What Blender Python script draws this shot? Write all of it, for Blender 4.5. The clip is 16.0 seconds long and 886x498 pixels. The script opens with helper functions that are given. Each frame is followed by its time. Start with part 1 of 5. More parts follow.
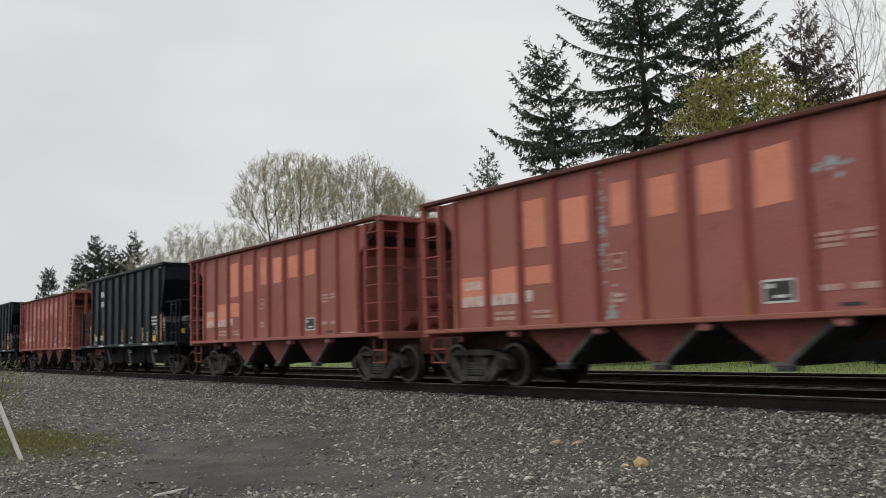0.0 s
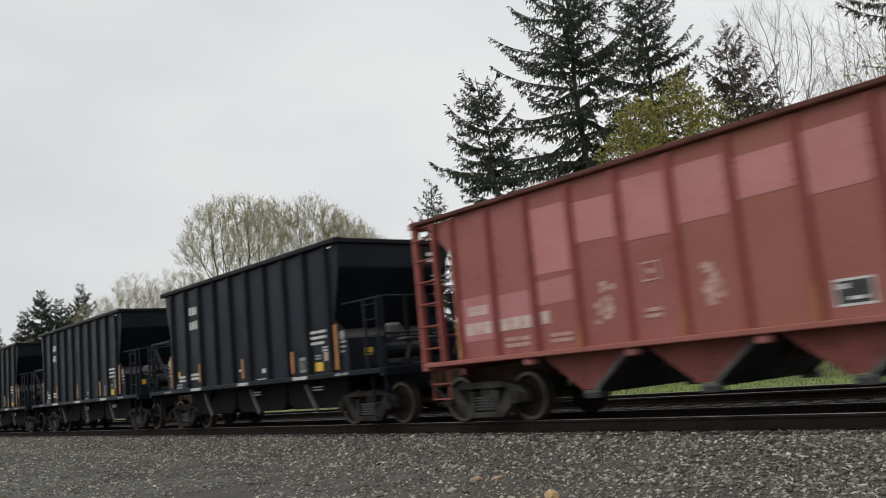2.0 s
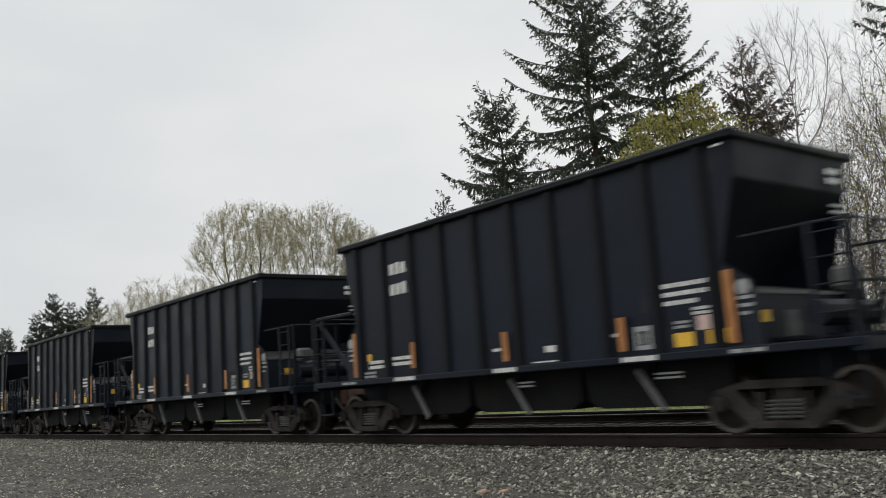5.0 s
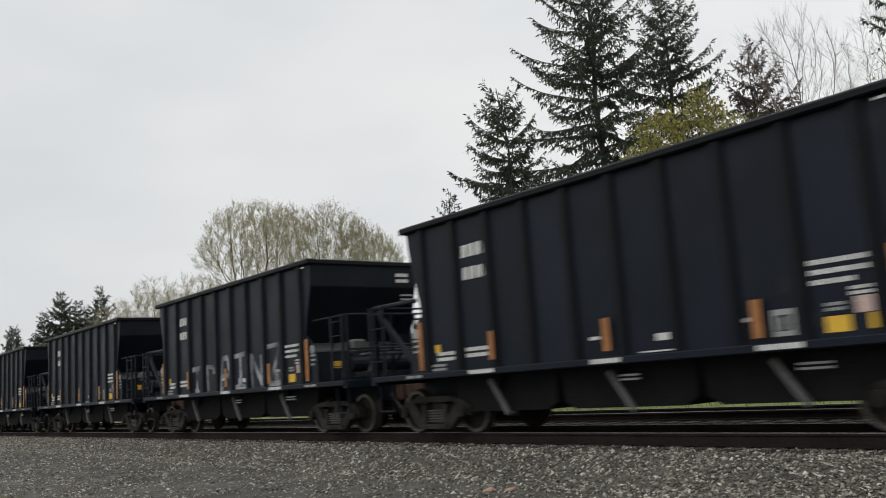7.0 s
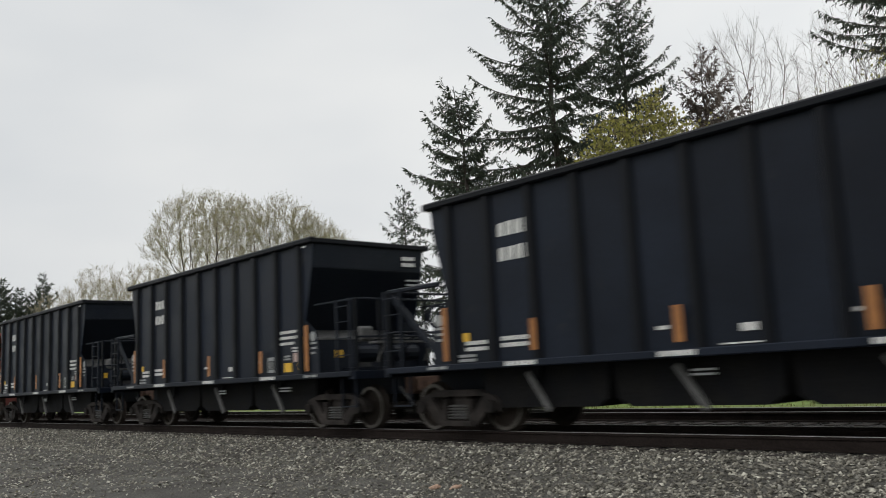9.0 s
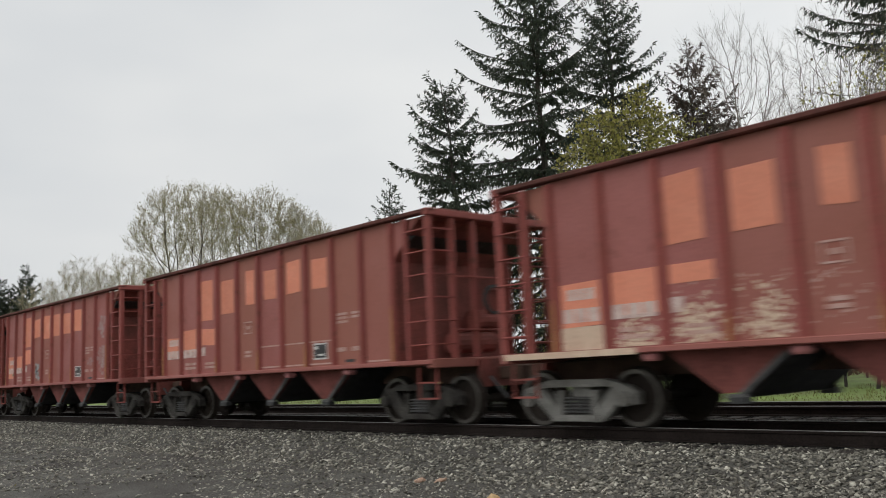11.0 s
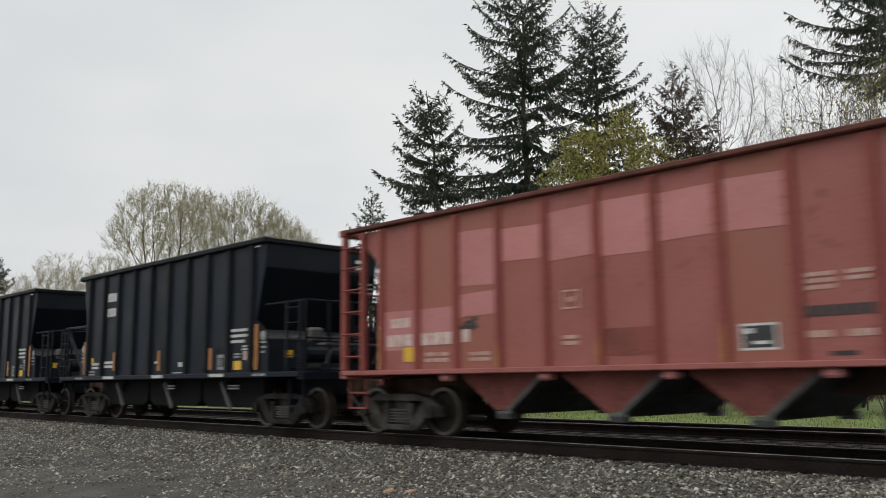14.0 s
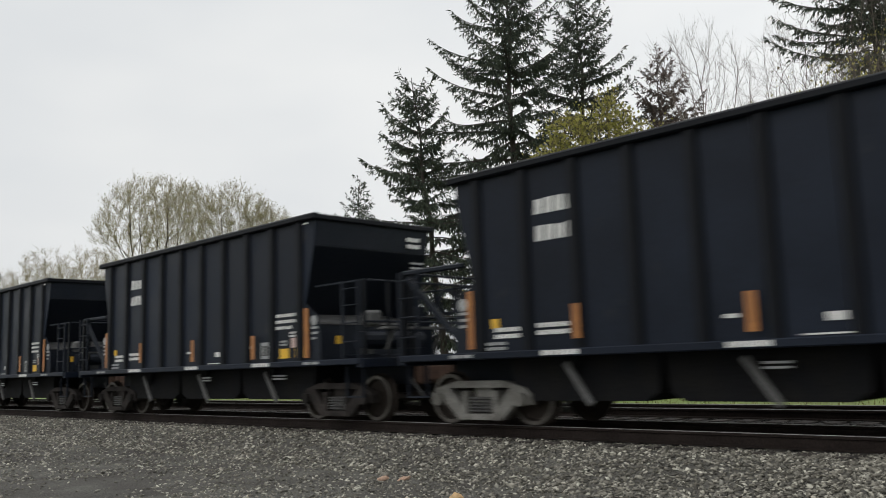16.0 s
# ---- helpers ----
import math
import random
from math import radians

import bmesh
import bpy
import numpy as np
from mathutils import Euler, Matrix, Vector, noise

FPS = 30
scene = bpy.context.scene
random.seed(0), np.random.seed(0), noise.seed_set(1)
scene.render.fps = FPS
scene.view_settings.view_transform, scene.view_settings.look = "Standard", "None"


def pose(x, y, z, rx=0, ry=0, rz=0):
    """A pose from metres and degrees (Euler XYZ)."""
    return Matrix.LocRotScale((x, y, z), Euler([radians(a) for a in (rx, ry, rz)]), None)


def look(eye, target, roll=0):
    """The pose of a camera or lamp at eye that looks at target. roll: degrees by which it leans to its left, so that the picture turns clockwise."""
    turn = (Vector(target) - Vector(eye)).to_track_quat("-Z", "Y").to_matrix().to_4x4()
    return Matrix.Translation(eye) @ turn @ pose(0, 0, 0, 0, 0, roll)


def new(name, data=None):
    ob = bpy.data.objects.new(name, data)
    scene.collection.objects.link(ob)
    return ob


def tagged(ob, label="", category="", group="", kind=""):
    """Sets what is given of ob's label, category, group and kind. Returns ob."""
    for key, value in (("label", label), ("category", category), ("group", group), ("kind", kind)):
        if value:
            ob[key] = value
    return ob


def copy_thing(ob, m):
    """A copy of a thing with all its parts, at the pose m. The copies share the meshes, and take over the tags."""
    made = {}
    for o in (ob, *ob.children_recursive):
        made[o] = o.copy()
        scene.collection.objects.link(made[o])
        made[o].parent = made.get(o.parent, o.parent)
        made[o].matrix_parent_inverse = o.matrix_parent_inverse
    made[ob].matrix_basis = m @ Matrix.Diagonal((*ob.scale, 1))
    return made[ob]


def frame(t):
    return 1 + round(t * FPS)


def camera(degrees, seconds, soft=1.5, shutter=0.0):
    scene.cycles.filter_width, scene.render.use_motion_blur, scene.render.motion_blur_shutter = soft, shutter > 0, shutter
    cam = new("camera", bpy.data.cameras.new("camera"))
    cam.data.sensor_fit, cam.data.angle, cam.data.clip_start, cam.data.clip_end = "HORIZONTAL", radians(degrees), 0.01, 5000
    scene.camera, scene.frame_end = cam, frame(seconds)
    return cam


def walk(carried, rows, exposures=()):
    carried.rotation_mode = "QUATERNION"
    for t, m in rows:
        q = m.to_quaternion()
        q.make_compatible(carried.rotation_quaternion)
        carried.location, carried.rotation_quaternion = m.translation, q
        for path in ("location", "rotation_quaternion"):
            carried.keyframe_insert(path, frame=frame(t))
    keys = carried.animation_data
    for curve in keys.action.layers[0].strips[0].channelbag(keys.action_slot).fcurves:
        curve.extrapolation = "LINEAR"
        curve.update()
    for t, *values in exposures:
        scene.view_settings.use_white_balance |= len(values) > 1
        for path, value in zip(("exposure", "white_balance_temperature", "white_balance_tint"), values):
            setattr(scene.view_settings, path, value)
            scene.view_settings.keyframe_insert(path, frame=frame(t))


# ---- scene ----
cam = camera(54.2, 16.0, soft=1.0, shutter=0.22)

# The world: x along the track, y across it away from the viewer, z = 0 at the top of the rails.
# seconds, eye x, y, z, yaw, pitch, roll
PATH = [
    (0.0, -0.46, -0.55, 0.874, 53.14, 6.14, 1.61),
    (0.5, -0.28, -0.32, 0.918, 53.26, 6.50, 3.39),
    (1.0, -0.14, -0.15, 0.938, 51.50, 7.22, 4.00),
    (1.5, 0.00, 0.00, 0.939, 51.18, 8.01, 4.50),
    (2.0, 0.00, 0.00, 0.939, 50.80, 8.12, 5.26),
    (2.5, 0.00, 0.00, 0.939, 51.04, 8.30, 5.12),
    (3.0, 0.00, 0.00, 0.939, 51.15, 8.55, 4.35),
    (3.5, 0.00, 0.00, 0.939, 51.19, 8.57, 4.16),
    (6.0, 0.00, 0.00, 0.939, 51.61, 9.07, 4.00),
    (6.5, 0.00, 0.00, 0.939, 51.80, 8.93, 3.99),
    (7.0, 0.00, 0.00, 0.939, 51.77, 8.83, 3.96),
    (7.5, 0.00, 0.00, 0.939, 50.39, 8.61, 3.38),
    (8.0, 0.00, 0.00, 0.939, 49.34, 8.58, 2.99),
    (10.5, 0.00, 0.00, 0.939, 47.74, 8.09, 2.82),
    (11.0, 0.00, 0.00, 0.939, 47.46, 7.97, 2.67),
    (11.5, 0.00, 0.00, 0.939, 47.26, 7.96, 2.31),
    (12.0, 0.00, 0.00, 0.939, 47.21, 7.94, 1.98),
    (12.5, 0.00, 0.00, 0.939, 47.24, 7.87, 1.84),
    (13.0, 0.00, 0.00, 0.939, 46.59, 7.53, 1.17),
    (13.5, 0.00, 0.00, 0.939, 44.75, 7.84, -0.08),
    (14.0, 0.00, 0.00, 0.939, 45.79, 8.65, 0.54),
    (14.5, 0.00, 0.00, 0.939, 45.69, 8.76, 1.09),
    (15.0, 0.00, 0.00, 0.939, 45.80, 8.62, 0.94),
    (15.5, 0.00, 0.00, 0.939, 45.70, 7.87, 1.70),
    (16.0, 0.00, 0.00, 0.939, 45.21, 7.79, 1.82),
]
walk(cam, [(t, pose(x, y, z, 90 + pitch, roll, yaw)) for t, x, y, z, yaw, pitch, roll in PATH], ((0.0, -0.03), (2.5, 0.0), (8.0, 0.02), (12.0, -0.03), (12.5, -0.02), (13.0, -0.10), (13.5, -0.16), (14.0, -0.02), (14.5, 0.02), (16.0, 0.08)))

# ---- light: an even overcast sky, and the sun's broad glow through it from behind the viewer ----
SUN_EL, SUN_AZ = 52, 200
world = bpy.data.worlds.new("overcast_sky")
scene.world = world
world.use_nodes = True
wn, wl = world.node_tree.nodes, world.node_tree.links
wn.clear()
w_out = wn.new("ShaderNodeOutputWorld")
w_bg = wn.new("ShaderNodeBackground")
w_sky = wn.new("ShaderNodeTexSky")
w_sky.sky_type, w_sky.sun_disc = "NISHITA", False
w_sky.sun_elevation, w_sky.sun_rotation = radians(SUN_EL), radians(SUN_AZ)
w_sky.dust_density = 5.0
w_sat = wn.new("ShaderNodeHueSaturation")
w_sat.inputs["Saturation"].default_value = 0.1
w_sat.inputs["Value"].default_value = 0.10
w_co = wn.new("ShaderNodeTexCoord")
w_map = wn.new("ShaderNodeMapping")
w_map.inputs["Scale"].default_value = (1.0, 1.0, 2.6)
w_noise = wn.new("ShaderNodeTexNoise")
w_noise.inputs["Scale"].default_value = 1.6
w_noise.inputs["Detail"].default_value = 4.0
w_noise.inputs["Roughness"].default_value = 0.45
w_ramp = wn.new("ShaderNodeValToRGB")
w_ramp.color_ramp.elements[0].position, w_ramp.color_ramp.elements[1].position = 0.3, 0.72
w_ramp.color_ramp.elements[0].color = (0.70, 0.735, 0.77, 1)
w_ramp.color_ramp.elements[1].color = (0.97, 0.972, 0.955, 1)
w_mix = wn.new("ShaderNodeMixRGB")
w_mix.inputs[0].default_value = 0.85
wl.new(w_sky.outputs[0], w_sat.inputs["Color"])
wl.new(w_co.outputs["Generated"], w_map.inputs[0])
wl.new(w_map.outputs[0], w_noise.inputs["Vector"])
wl.new(w_noise.outputs[0], w_ramp.inputs[0])
wl.new(w_sat.outputs[0], w_mix.inputs[1])
wl.new(w_ramp.outputs[0], w_mix.inputs[2])
# the cloud is thinner, and so brighter, towards +x
w_sep = wn.new("ShaderNodeSeparateXYZ")
w_side = wn.new("ShaderNodeMapRange")
for w_slot, w_value in ((1, -1.0), (2, 0.1), (3, 0.95), (4, 1.18)):
    w_side.inputs[w_slot].default_value = w_value
w_mul = wn.new("ShaderNodeMixRGB")
w_mul.blend_type = "MULTIPLY"
w_mul.inputs[0].default_value = 1.0
wl.new(w_co.outputs["Generated"], w_sep.inputs[0])
wl.new(w_sep.outputs[0], w_side.inputs[0])
wl.new(w_mix.outputs[0], w_mul.inputs[1])
wl.new(w_side.outputs[0], w_mul.inputs[2])
wl.new(w_mul.outputs[0], w_bg.inputs[0])
wl.new(w_bg.outputs[0], w_out.inputs[0])
w_bg.inputs[1].default_value = 1.0

sun = new("sun", bpy.data.lights.new("sun", "SUN"))
sun.data.energy, sun.data.angle, sun.data.color = 0.6, radians(60), (1.0, 0.98, 0.95)
sun.matrix_world = look((0, 0, 0), (-math.sin(radians(SUN_AZ)) * math.cos(radians(SUN_EL)), -math.cos(radians(SUN_AZ)) * math.cos(radians(SUN_EL)), -math.sin(radians(SUN_EL))))


# ---- materials ----
def material(name, colour, rough=0.7, metal=0.0, other=None, scale=6.0, amount=0.5, fine=60.0, fine_amount=0.25, bump=0.15, bump_dist=0.01, spread=0.0, spread_to=None, gloss=0.5, stretch=(1, 1, 1), stain=None, stain_scale=2.0, stain_at=0.58):
    """A surface with broad mottling towards `other`, fine grain, relief, a spread from piece to piece, and stains."""
    m = bpy.data.materials.new(name)
    m.use_nodes = True
    n, l = m.node_tree.nodes, m.node_tree.links
    b = n["Principled BSDF"]
    b.inputs["Roughness"].default_value, b.inputs["Metallic"].default_value = rough, metal
    b.inputs["Specular IOR Level"].default_value = gloss
    co = n.new("ShaderNodeTexCoord")
    mp = n.new("ShaderNodeMapping")
    mp.inputs["Scale"].default_value = stretch
    l.new(co.outputs["Object"], mp.inputs[0])
    def noise_at(s, detail=4.0):
        t = n.new("ShaderNodeTexNoise")
        t.inputs["Scale"].default_value, t.inputs["Detail"].default_value = s, detail
        l.new(mp.outputs[0], t.inputs["Vector"])
        return t
    def mix(kind, fac, a, c):
        x = n.new("ShaderNodeMixRGB")
        x.blend_type = kind
        for s, v in ((0, fac), (1, a), (2, c)):
            if isinstance(v, (int, float)):
                x.inputs[s].default_value = v
            elif isinstance(v, tuple):
                x.inputs[s].default_value = (*v, 1)
            else:
                l.new(v, x.inputs[s])
        return x.outputs[0]
    def remap(sock, a, c, lo=0.0, hi=1.0):
        r = n.new("ShaderNodeMapRange")
        r.inputs[1].default_value, r.inputs[2].default_value, r.inputs[3].default_value, r.inputs[4].default_value = a, c, lo, hi
        l.new(sock, r.inputs[0])
        return r.outputs[0]
    other = other or tuple(c * 0.6 for c in colour)
    big, small = noise_at(scale), noise_at(fine, 2.0)
    col = mix("MIX", remap(big.outputs[0], 0.35, 0.68, 0.0, amount), colour, other)
    col = mix("MULTIPLY", 1.0, col, mix("MIX", remap(small.outputs[0], 0.3, 0.7), (1 - fine_amount,) * 3, (1 + fine_amount,) * 3))
    if stain:
        st = noise_at(stain_scale, 6.0)
        col = mix("MIX", remap(st.outputs[0], stain_at, stain_at + 0.12, 0.0, 0.8), col, stain)
    if spread:
        info = n.new("ShaderNodeObjectInfo")
        if spread_to:
            col = mix("MIX", remap(info.outputs["Random"], 0.45, 0.75, 0.0, 0.75), col, spread_to)
        col = mix("MULTIPLY", 1.0, col, mix("MIX", info.outputs["Random"], (1 - spread,) * 3, (1 + spread,) * 3))
    l.new(col, b.inputs["Base Color"])
    if bump:
        bp = n.new("ShaderNodeBump")
        bp.inputs["Strength"].default_value, bp.inputs["Distance"].default_value = bump, bump_dist
        l.new(small.outputs[0], bp.inputs["Height"])
        l.new(bp.outputs[0], b.inputs["Normal"])
    l.new(remap(big.outputs[0], 0.3, 0.7, max(rough - 0.12, 0.05), min(rough + 0.1, 1.0)), b.inputs["Roughness"])
    return m


def island_material(name, colours, rough=0.9, bump=0.0, translucent=0.0):
    """Many loose pieces in one mesh: each piece takes its own tone from a ramp."""
    m = bpy.data.materials.new(name)
    m.use_nodes = True
    n, l = m.node_tree.nodes, m.node_tree.links
    b = n["Principled BSDF"]
    b.inputs["Roughness"].default_value = rough
    g = n.new("ShaderNodeNewGeometry")
    r = n.new("ShaderNodeValToRGB")
    e = r.color_ramp.elements
    while len(e) < len(colours):
        e.new(0.5)
    for k, c in enumerate(colours):
        e[k].position = k / (len(colours) - 1)
        e[k].color = (*c, 1)
    l.new(g.outputs["Random Per Island"], r.inputs[0])
    l.new(r.outputs[0], b.inputs["Base Color"])
    if translucent:
        tr = n.new("ShaderNodeBsdfTranslucent")
        mx = n.new("ShaderNodeMixShader")
        mx.inputs[0].default_value = translucent
        l.new(r.outputs[0], tr.inputs[0])
        l.new(b.outputs[0], mx.inputs[1])
        l.new(tr.outputs[0], mx.inputs[2])
        l.new(mx.outputs[0], n["Material Output"].inputs[0])
    return m


RED = material("faded_red_car_paint", (0.335, 0.116, 0.106), 0.62, other=(0.285, 0.095, 0.080), scale=0.9, amount=0.8, fine=25, fine_amount=0.10, bump=0.08, spread=0.08, spread_to=(0.27, 0.104, 0.073), stain=(0.17, 0.06, 0.045), stain_scale=3.5, stain_at=0.62, gloss=0.3)
RED_RIB = material("dull_red_rib_paint", (0.27, 0.068, 0.060), 0.6, other=(0.24, 0.075, 0.055), scale=2.0, fine=30, fine_amount=0.12, bump=0.1, spread=0.10, stain=(0.13, 0.05, 0.035), stain_scale=5, stain_at=0.6, gloss=0.3)
CHORD = material("rusty_red_top_rail", (0.135, 0.048, 0.040), 0.85, other=(0.07, 0.035, 0.028), scale=2.5, amount=0.9, fine=30, bump=0.15, spread=0.08, gloss=0.2)
MARK = material("white_car_number_paint", (0.62, 0.50, 0.46), 0.65, other=(0.45, 0.28, 0.24), scale=8, amount=0.8, fine=50, fine_amount=0.2, bump=0)
RED_DARK = material("grimy_red_end_paint", (0.27, 0.075, 0.062), 0.75, other=(0.12, 0.05, 0.042), scale=1.8, amount=0.8, fine=30, bump=0.1, spread=0.08, gloss=0.3)
ORANGE_PATCH = material("orange_repaint_patch", (0.66, 0.235, 0.145), 0.6, other=(0.56, 0.18, 0.11), scale=2.5, fine=25, fine_amount=0.08, bump=0.05, spread=0.08)
PINK_PATCH = material("pink_repaint_patch", (0.47, 0.185, 0.185), 0.6, other=(0.40, 0.15, 0.14), scale=2.5, fine=25, fine_amount=0.08, bump=0.05, spread=0.08)
CREAM = material("splashed_cream_paint", (0.62, 0.48, 0.36), 0.7, other=(0.48, 0.30, 0.22), scale=3.0, fine=20, fine_amount=0.12)
RUST = material("rusted_steel", (0.075, 0.040, 0.027), 0.92, other=(0.035, 0.022, 0.017), scale=4, fine=40, fine_amount=0.3, bump=0.25, spread=0.12)
RUST_STREAK = material("ochre_rust_streak", (0.36, 0.16, 0.055), 0.8, other=(0.27, 0.10, 0.05), scale=4, fine=40)
BLACK = material("satin_black_car_paint", (0.0056, 0.0082, 0.0150), 0.42, other=(0.0115, 0.0158, 0.0260), scale=0.8, amount=0.8, fine=18, fine_amount=0.12, bump=0.06, spread=0.22, stain=(0.022, 0.023, 0.025), stain_scale=2.2, stain_at=0.64, gloss=0.14)
# Bay black, deepened to carry the shade behind the side sill.
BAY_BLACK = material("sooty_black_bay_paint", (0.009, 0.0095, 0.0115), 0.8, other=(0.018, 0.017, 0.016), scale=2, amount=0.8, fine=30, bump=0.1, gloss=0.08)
BLACK_RIB = material("black_rib_paint", (0.0035, 0.0045, 0.0075), 0.5, other=(0.007, 0.008, 0.010), scale=2, fine=30, bump=0.08, spread=0.1, gloss=0.14)
BLACK_END = material("dusty_black_end_paint", (0.0095, 0.0125, 0.0195), 0.55, other=(0.020, 0.023, 0.029), scale=1.5, fine=30, bump=0.08, gloss=0.14)
# Dusty steel; on the leading apron this grey stands for caught light.
GREY_DUST_LIT = material("dusty_grey_steel", (0.112, 0.112, 0.112), 0.85, other=(0.05, 0.046, 0.042), scale=4, fine=50, bump=0.15)
TRUCK = material("grimy_truck_casting", (0.040, 0.034, 0.031), 0.92, other=(0.012, 0.011, 0.011), scale=3, amount=0.9, fine=45, fine_amount=0.3, bump=0.3, spread=0.25, gloss=0.2)
TRUCK_MID = material("dusty_truck_casting", (0.075, 0.070, 0.063), 0.92, other=(0.018, 0.016, 0.015), scale=3, amount=0.9, fine=45, fine_amount=0.3, bump=0.3, spread=0.25, gloss=0.2)
TRUCK_PALE = material("dusty_pale_truck_casting", (0.20, 0.195, 0.18), 0.85, other=(0.10, 0.095, 0.085), scale=3, amount=0.9, fine=45, fine_amount=0.25, bump=0.3, spread=0.1)
WHEEL = material("dark_wheel_steel", (0.030, 0.024, 0.020), 0.85, 0.0, other=(0.022, 0.017, 0.014), scale=4, fine=45, bump=0.2, spread=0.2, gloss=0.2)
WHEEL_RIM = material("worn_wheel_rim", (0.12, 0.11, 0.10), 0.4, 0.7, other=(0.04, 0.034, 0.03), scale=5, fine=45)
RAIL_WEB = material("rusty_rail_web", (0.023, 0.017, 0.015), 0.95, other=(0.009, 0.007, 0.006), scale=2, fine=35, bump=0.2, gloss=0.15)
RAIL_HEAD = material("worn_rail_head", (0.24, 0.235, 0.23), 0.42, 0.8, other=(0.15, 0.14, 0.13), scale=3, fine=40, fine_amount=0.1, bump=0.03)
TIE = material("creosoted_tie_timber", (0.030, 0.024, 0.020), 0.9, other=(0.05, 0.044, 0.039), scale=5, fine=50, bump=0.3, stretch=(1, 0.2, 1), spread=0.25)
WHITE = material("white_stencil_paint", (0.66, 0.66, 0.64), 0.6, other=(0.42, 0.41, 0.40), scale=7, amount=0.8, fine=60, fine_amount=0.15, bump=0)
PALE = material("worn_white_stencil_paint", (0.50, 0.34, 0.30), 0.65, other=(0.40, 0.20, 0.16), scale=9, amount=0.9, fine=60, fine_amount=0.2, bump=0)
AMBER = material("amber_reflector_tape", (0.36, 0.145, 0.035), 0.5, other=(0.23, 0.09, 0.028), scale=6, amount=0.7, fine=60, bump=0)
YELLOW = material("yellow_label_paint", (0.70, 0.42, 0.03), 0.5, other=(0.55, 0.32, 0.03), scale=6, fine=60, fine_amount=0.1, bump=0)
PINK_LABEL = material("pale_pink_label", (0.58, 0.42, 0.38), 0.6, scale=6, fine=60, bump=0)
GREY_LABEL = material("grey_scuffed_label", (0.30, 0.31, 0.31), 0.5, other=(0.18, 0.18, 0.18), scale=6, fine=60, bump=0)
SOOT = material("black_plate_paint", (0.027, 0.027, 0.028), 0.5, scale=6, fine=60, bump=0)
TEAL = material("teal_spray_paint", (0.26, 0.36, 0.37), 0.6, other=(0.32, 0.27, 0.26), scale=4, fine=30, bump=0)
GREEN_SPRAY = material("green_spray_paint", (0.05, 0.22, 0.10), 0.6, scale=5, fine=40, bump=0)
WORN_SPRAY = material("thin_white_spray_paint", (0.34, 0.35, 0.37), 0.6, other=(0.016, 0.018, 0.023), scale=2.2, amount=1.0, fine=30, fine_amount=0.3, bump=0)
HAZE_SPRAY = material("thin_grey_spray_paint", (0.33, 0.225, 0.22), 0.65, other=(0.30, 0.13, 0.115), scale=5, amount=0.9, fine=30, bump=0)
SAND_SPRAY = material("sand_spray_paint", (0.56, 0.40, 0.27), 0.6, other=(0.44, 0.27, 0.19), scale=5, fine=40, bump=0)
COAL = material("crushed_coal", (0.015, 0.015, 0.016), 0.6, other=(0.03, 0.03, 0.03), scale=8, fine=70, fine_amount=0.4, bump=0.6, bump_dist=0.03)
SOIL = material("grey_gravel_ground", (0.102, 0.098, 0.085), 0.95, other=(0.060, 0.056, 0.049), scale=1.4, amount=0.9, fine=34, fine_amount=0.55, bump=0.9, bump_dist=0.04, stain=(0.046, 0.041, 0.036), stain_scale=0.5, stain_at=0.52)
# Track bed, coloured dark in place of the shadow about the train.
BED = material("oily_track_bed", (0.031, 0.029, 0.027), 0.95, other=(0.04, 0.037, 0.033), scale=1.4, fine=38, fine_amount=0.5, bump=0.8, bump_dist=0.04)
GRASS_GROUND = material("spring_grass_ground", (0.17, 0.25, 0.055), 0.95, other=(0.12, 0.13, 0.05), scale=0.25, amount=0.8, fine=14, fine_amount=0.3, bump=0.5, bump_dist=0.05)
BARK = material("grey_brown_bark", (0.105, 0.088, 0.072), 0.95, other=(0.06, 0.05, 0.042), scale=4, fine=30, fine_amount=0.3, bump=0.5, stretch=(1, 1, 0.3))
BARK_DARK = material("dark_spruce_bark", (0.052, 0.042, 0.035), 0.95, other=(0.03, 0.026, 0.022), scale=4, fine=30, fine_amount=0.3, bump=0.5, stretch=(1, 1, 0.3))
TWIG = material("budding_twig_bark", (0.33, 0.285, 0.21), 0.95, other=(0.23, 0.19, 0.14), scale=1.5, fine=20)
TWIG_GREY = material("bare_twig_bark", (0.165, 0.138, 0.122), 0.95, other=(0.10, 0.082, 0.072), scale=1.5, fine=20)
NEEDLES = island_material("dark_spruce_needles", [(0.022, 0.034, 0.026), (0.045, 0.060, 0.040), (0.066, 0.078, 0.046), (0.032, 0.046, 0.034)], 0.8, translucent=0.2)
NEEDLES_BROWN = island_material("brownish_spruce_needles", [(0.036, 0.032, 0.025), (0.078, 0.050, 0.039), (0.052, 0.042, 0.032), (0.090, 0.058, 0.046)], 0.8, translucent=0.2)
BUDS = island_material("pale_yellow_green_buds", [(0.30, 0.28, 0.13), (0.38, 0.36, 0.19), (0.24, 0.22, 0.12), (0.42, 0.39, 0.23)], 0.7, translucent=0.35)
LEAVES = island_material("fresh_yellow_green_leaves", [(0.20, 0.195, 0.045), (0.31, 0.30, 0.07), (0.40, 0.36, 0.12), (0.15, 0.145, 0.05), (0.13, 0.10, 0.06)], 0.6, translucent=0.55)
BROWN_LEAVES = island_material("reddish_brown_buds", [(0.16, 0.09, 0.06), (0.12, 0.08, 0.06), (0.20, 0.13, 0.08), (0.10, 0.075, 0.06)], 0.8, translucent=0.2)
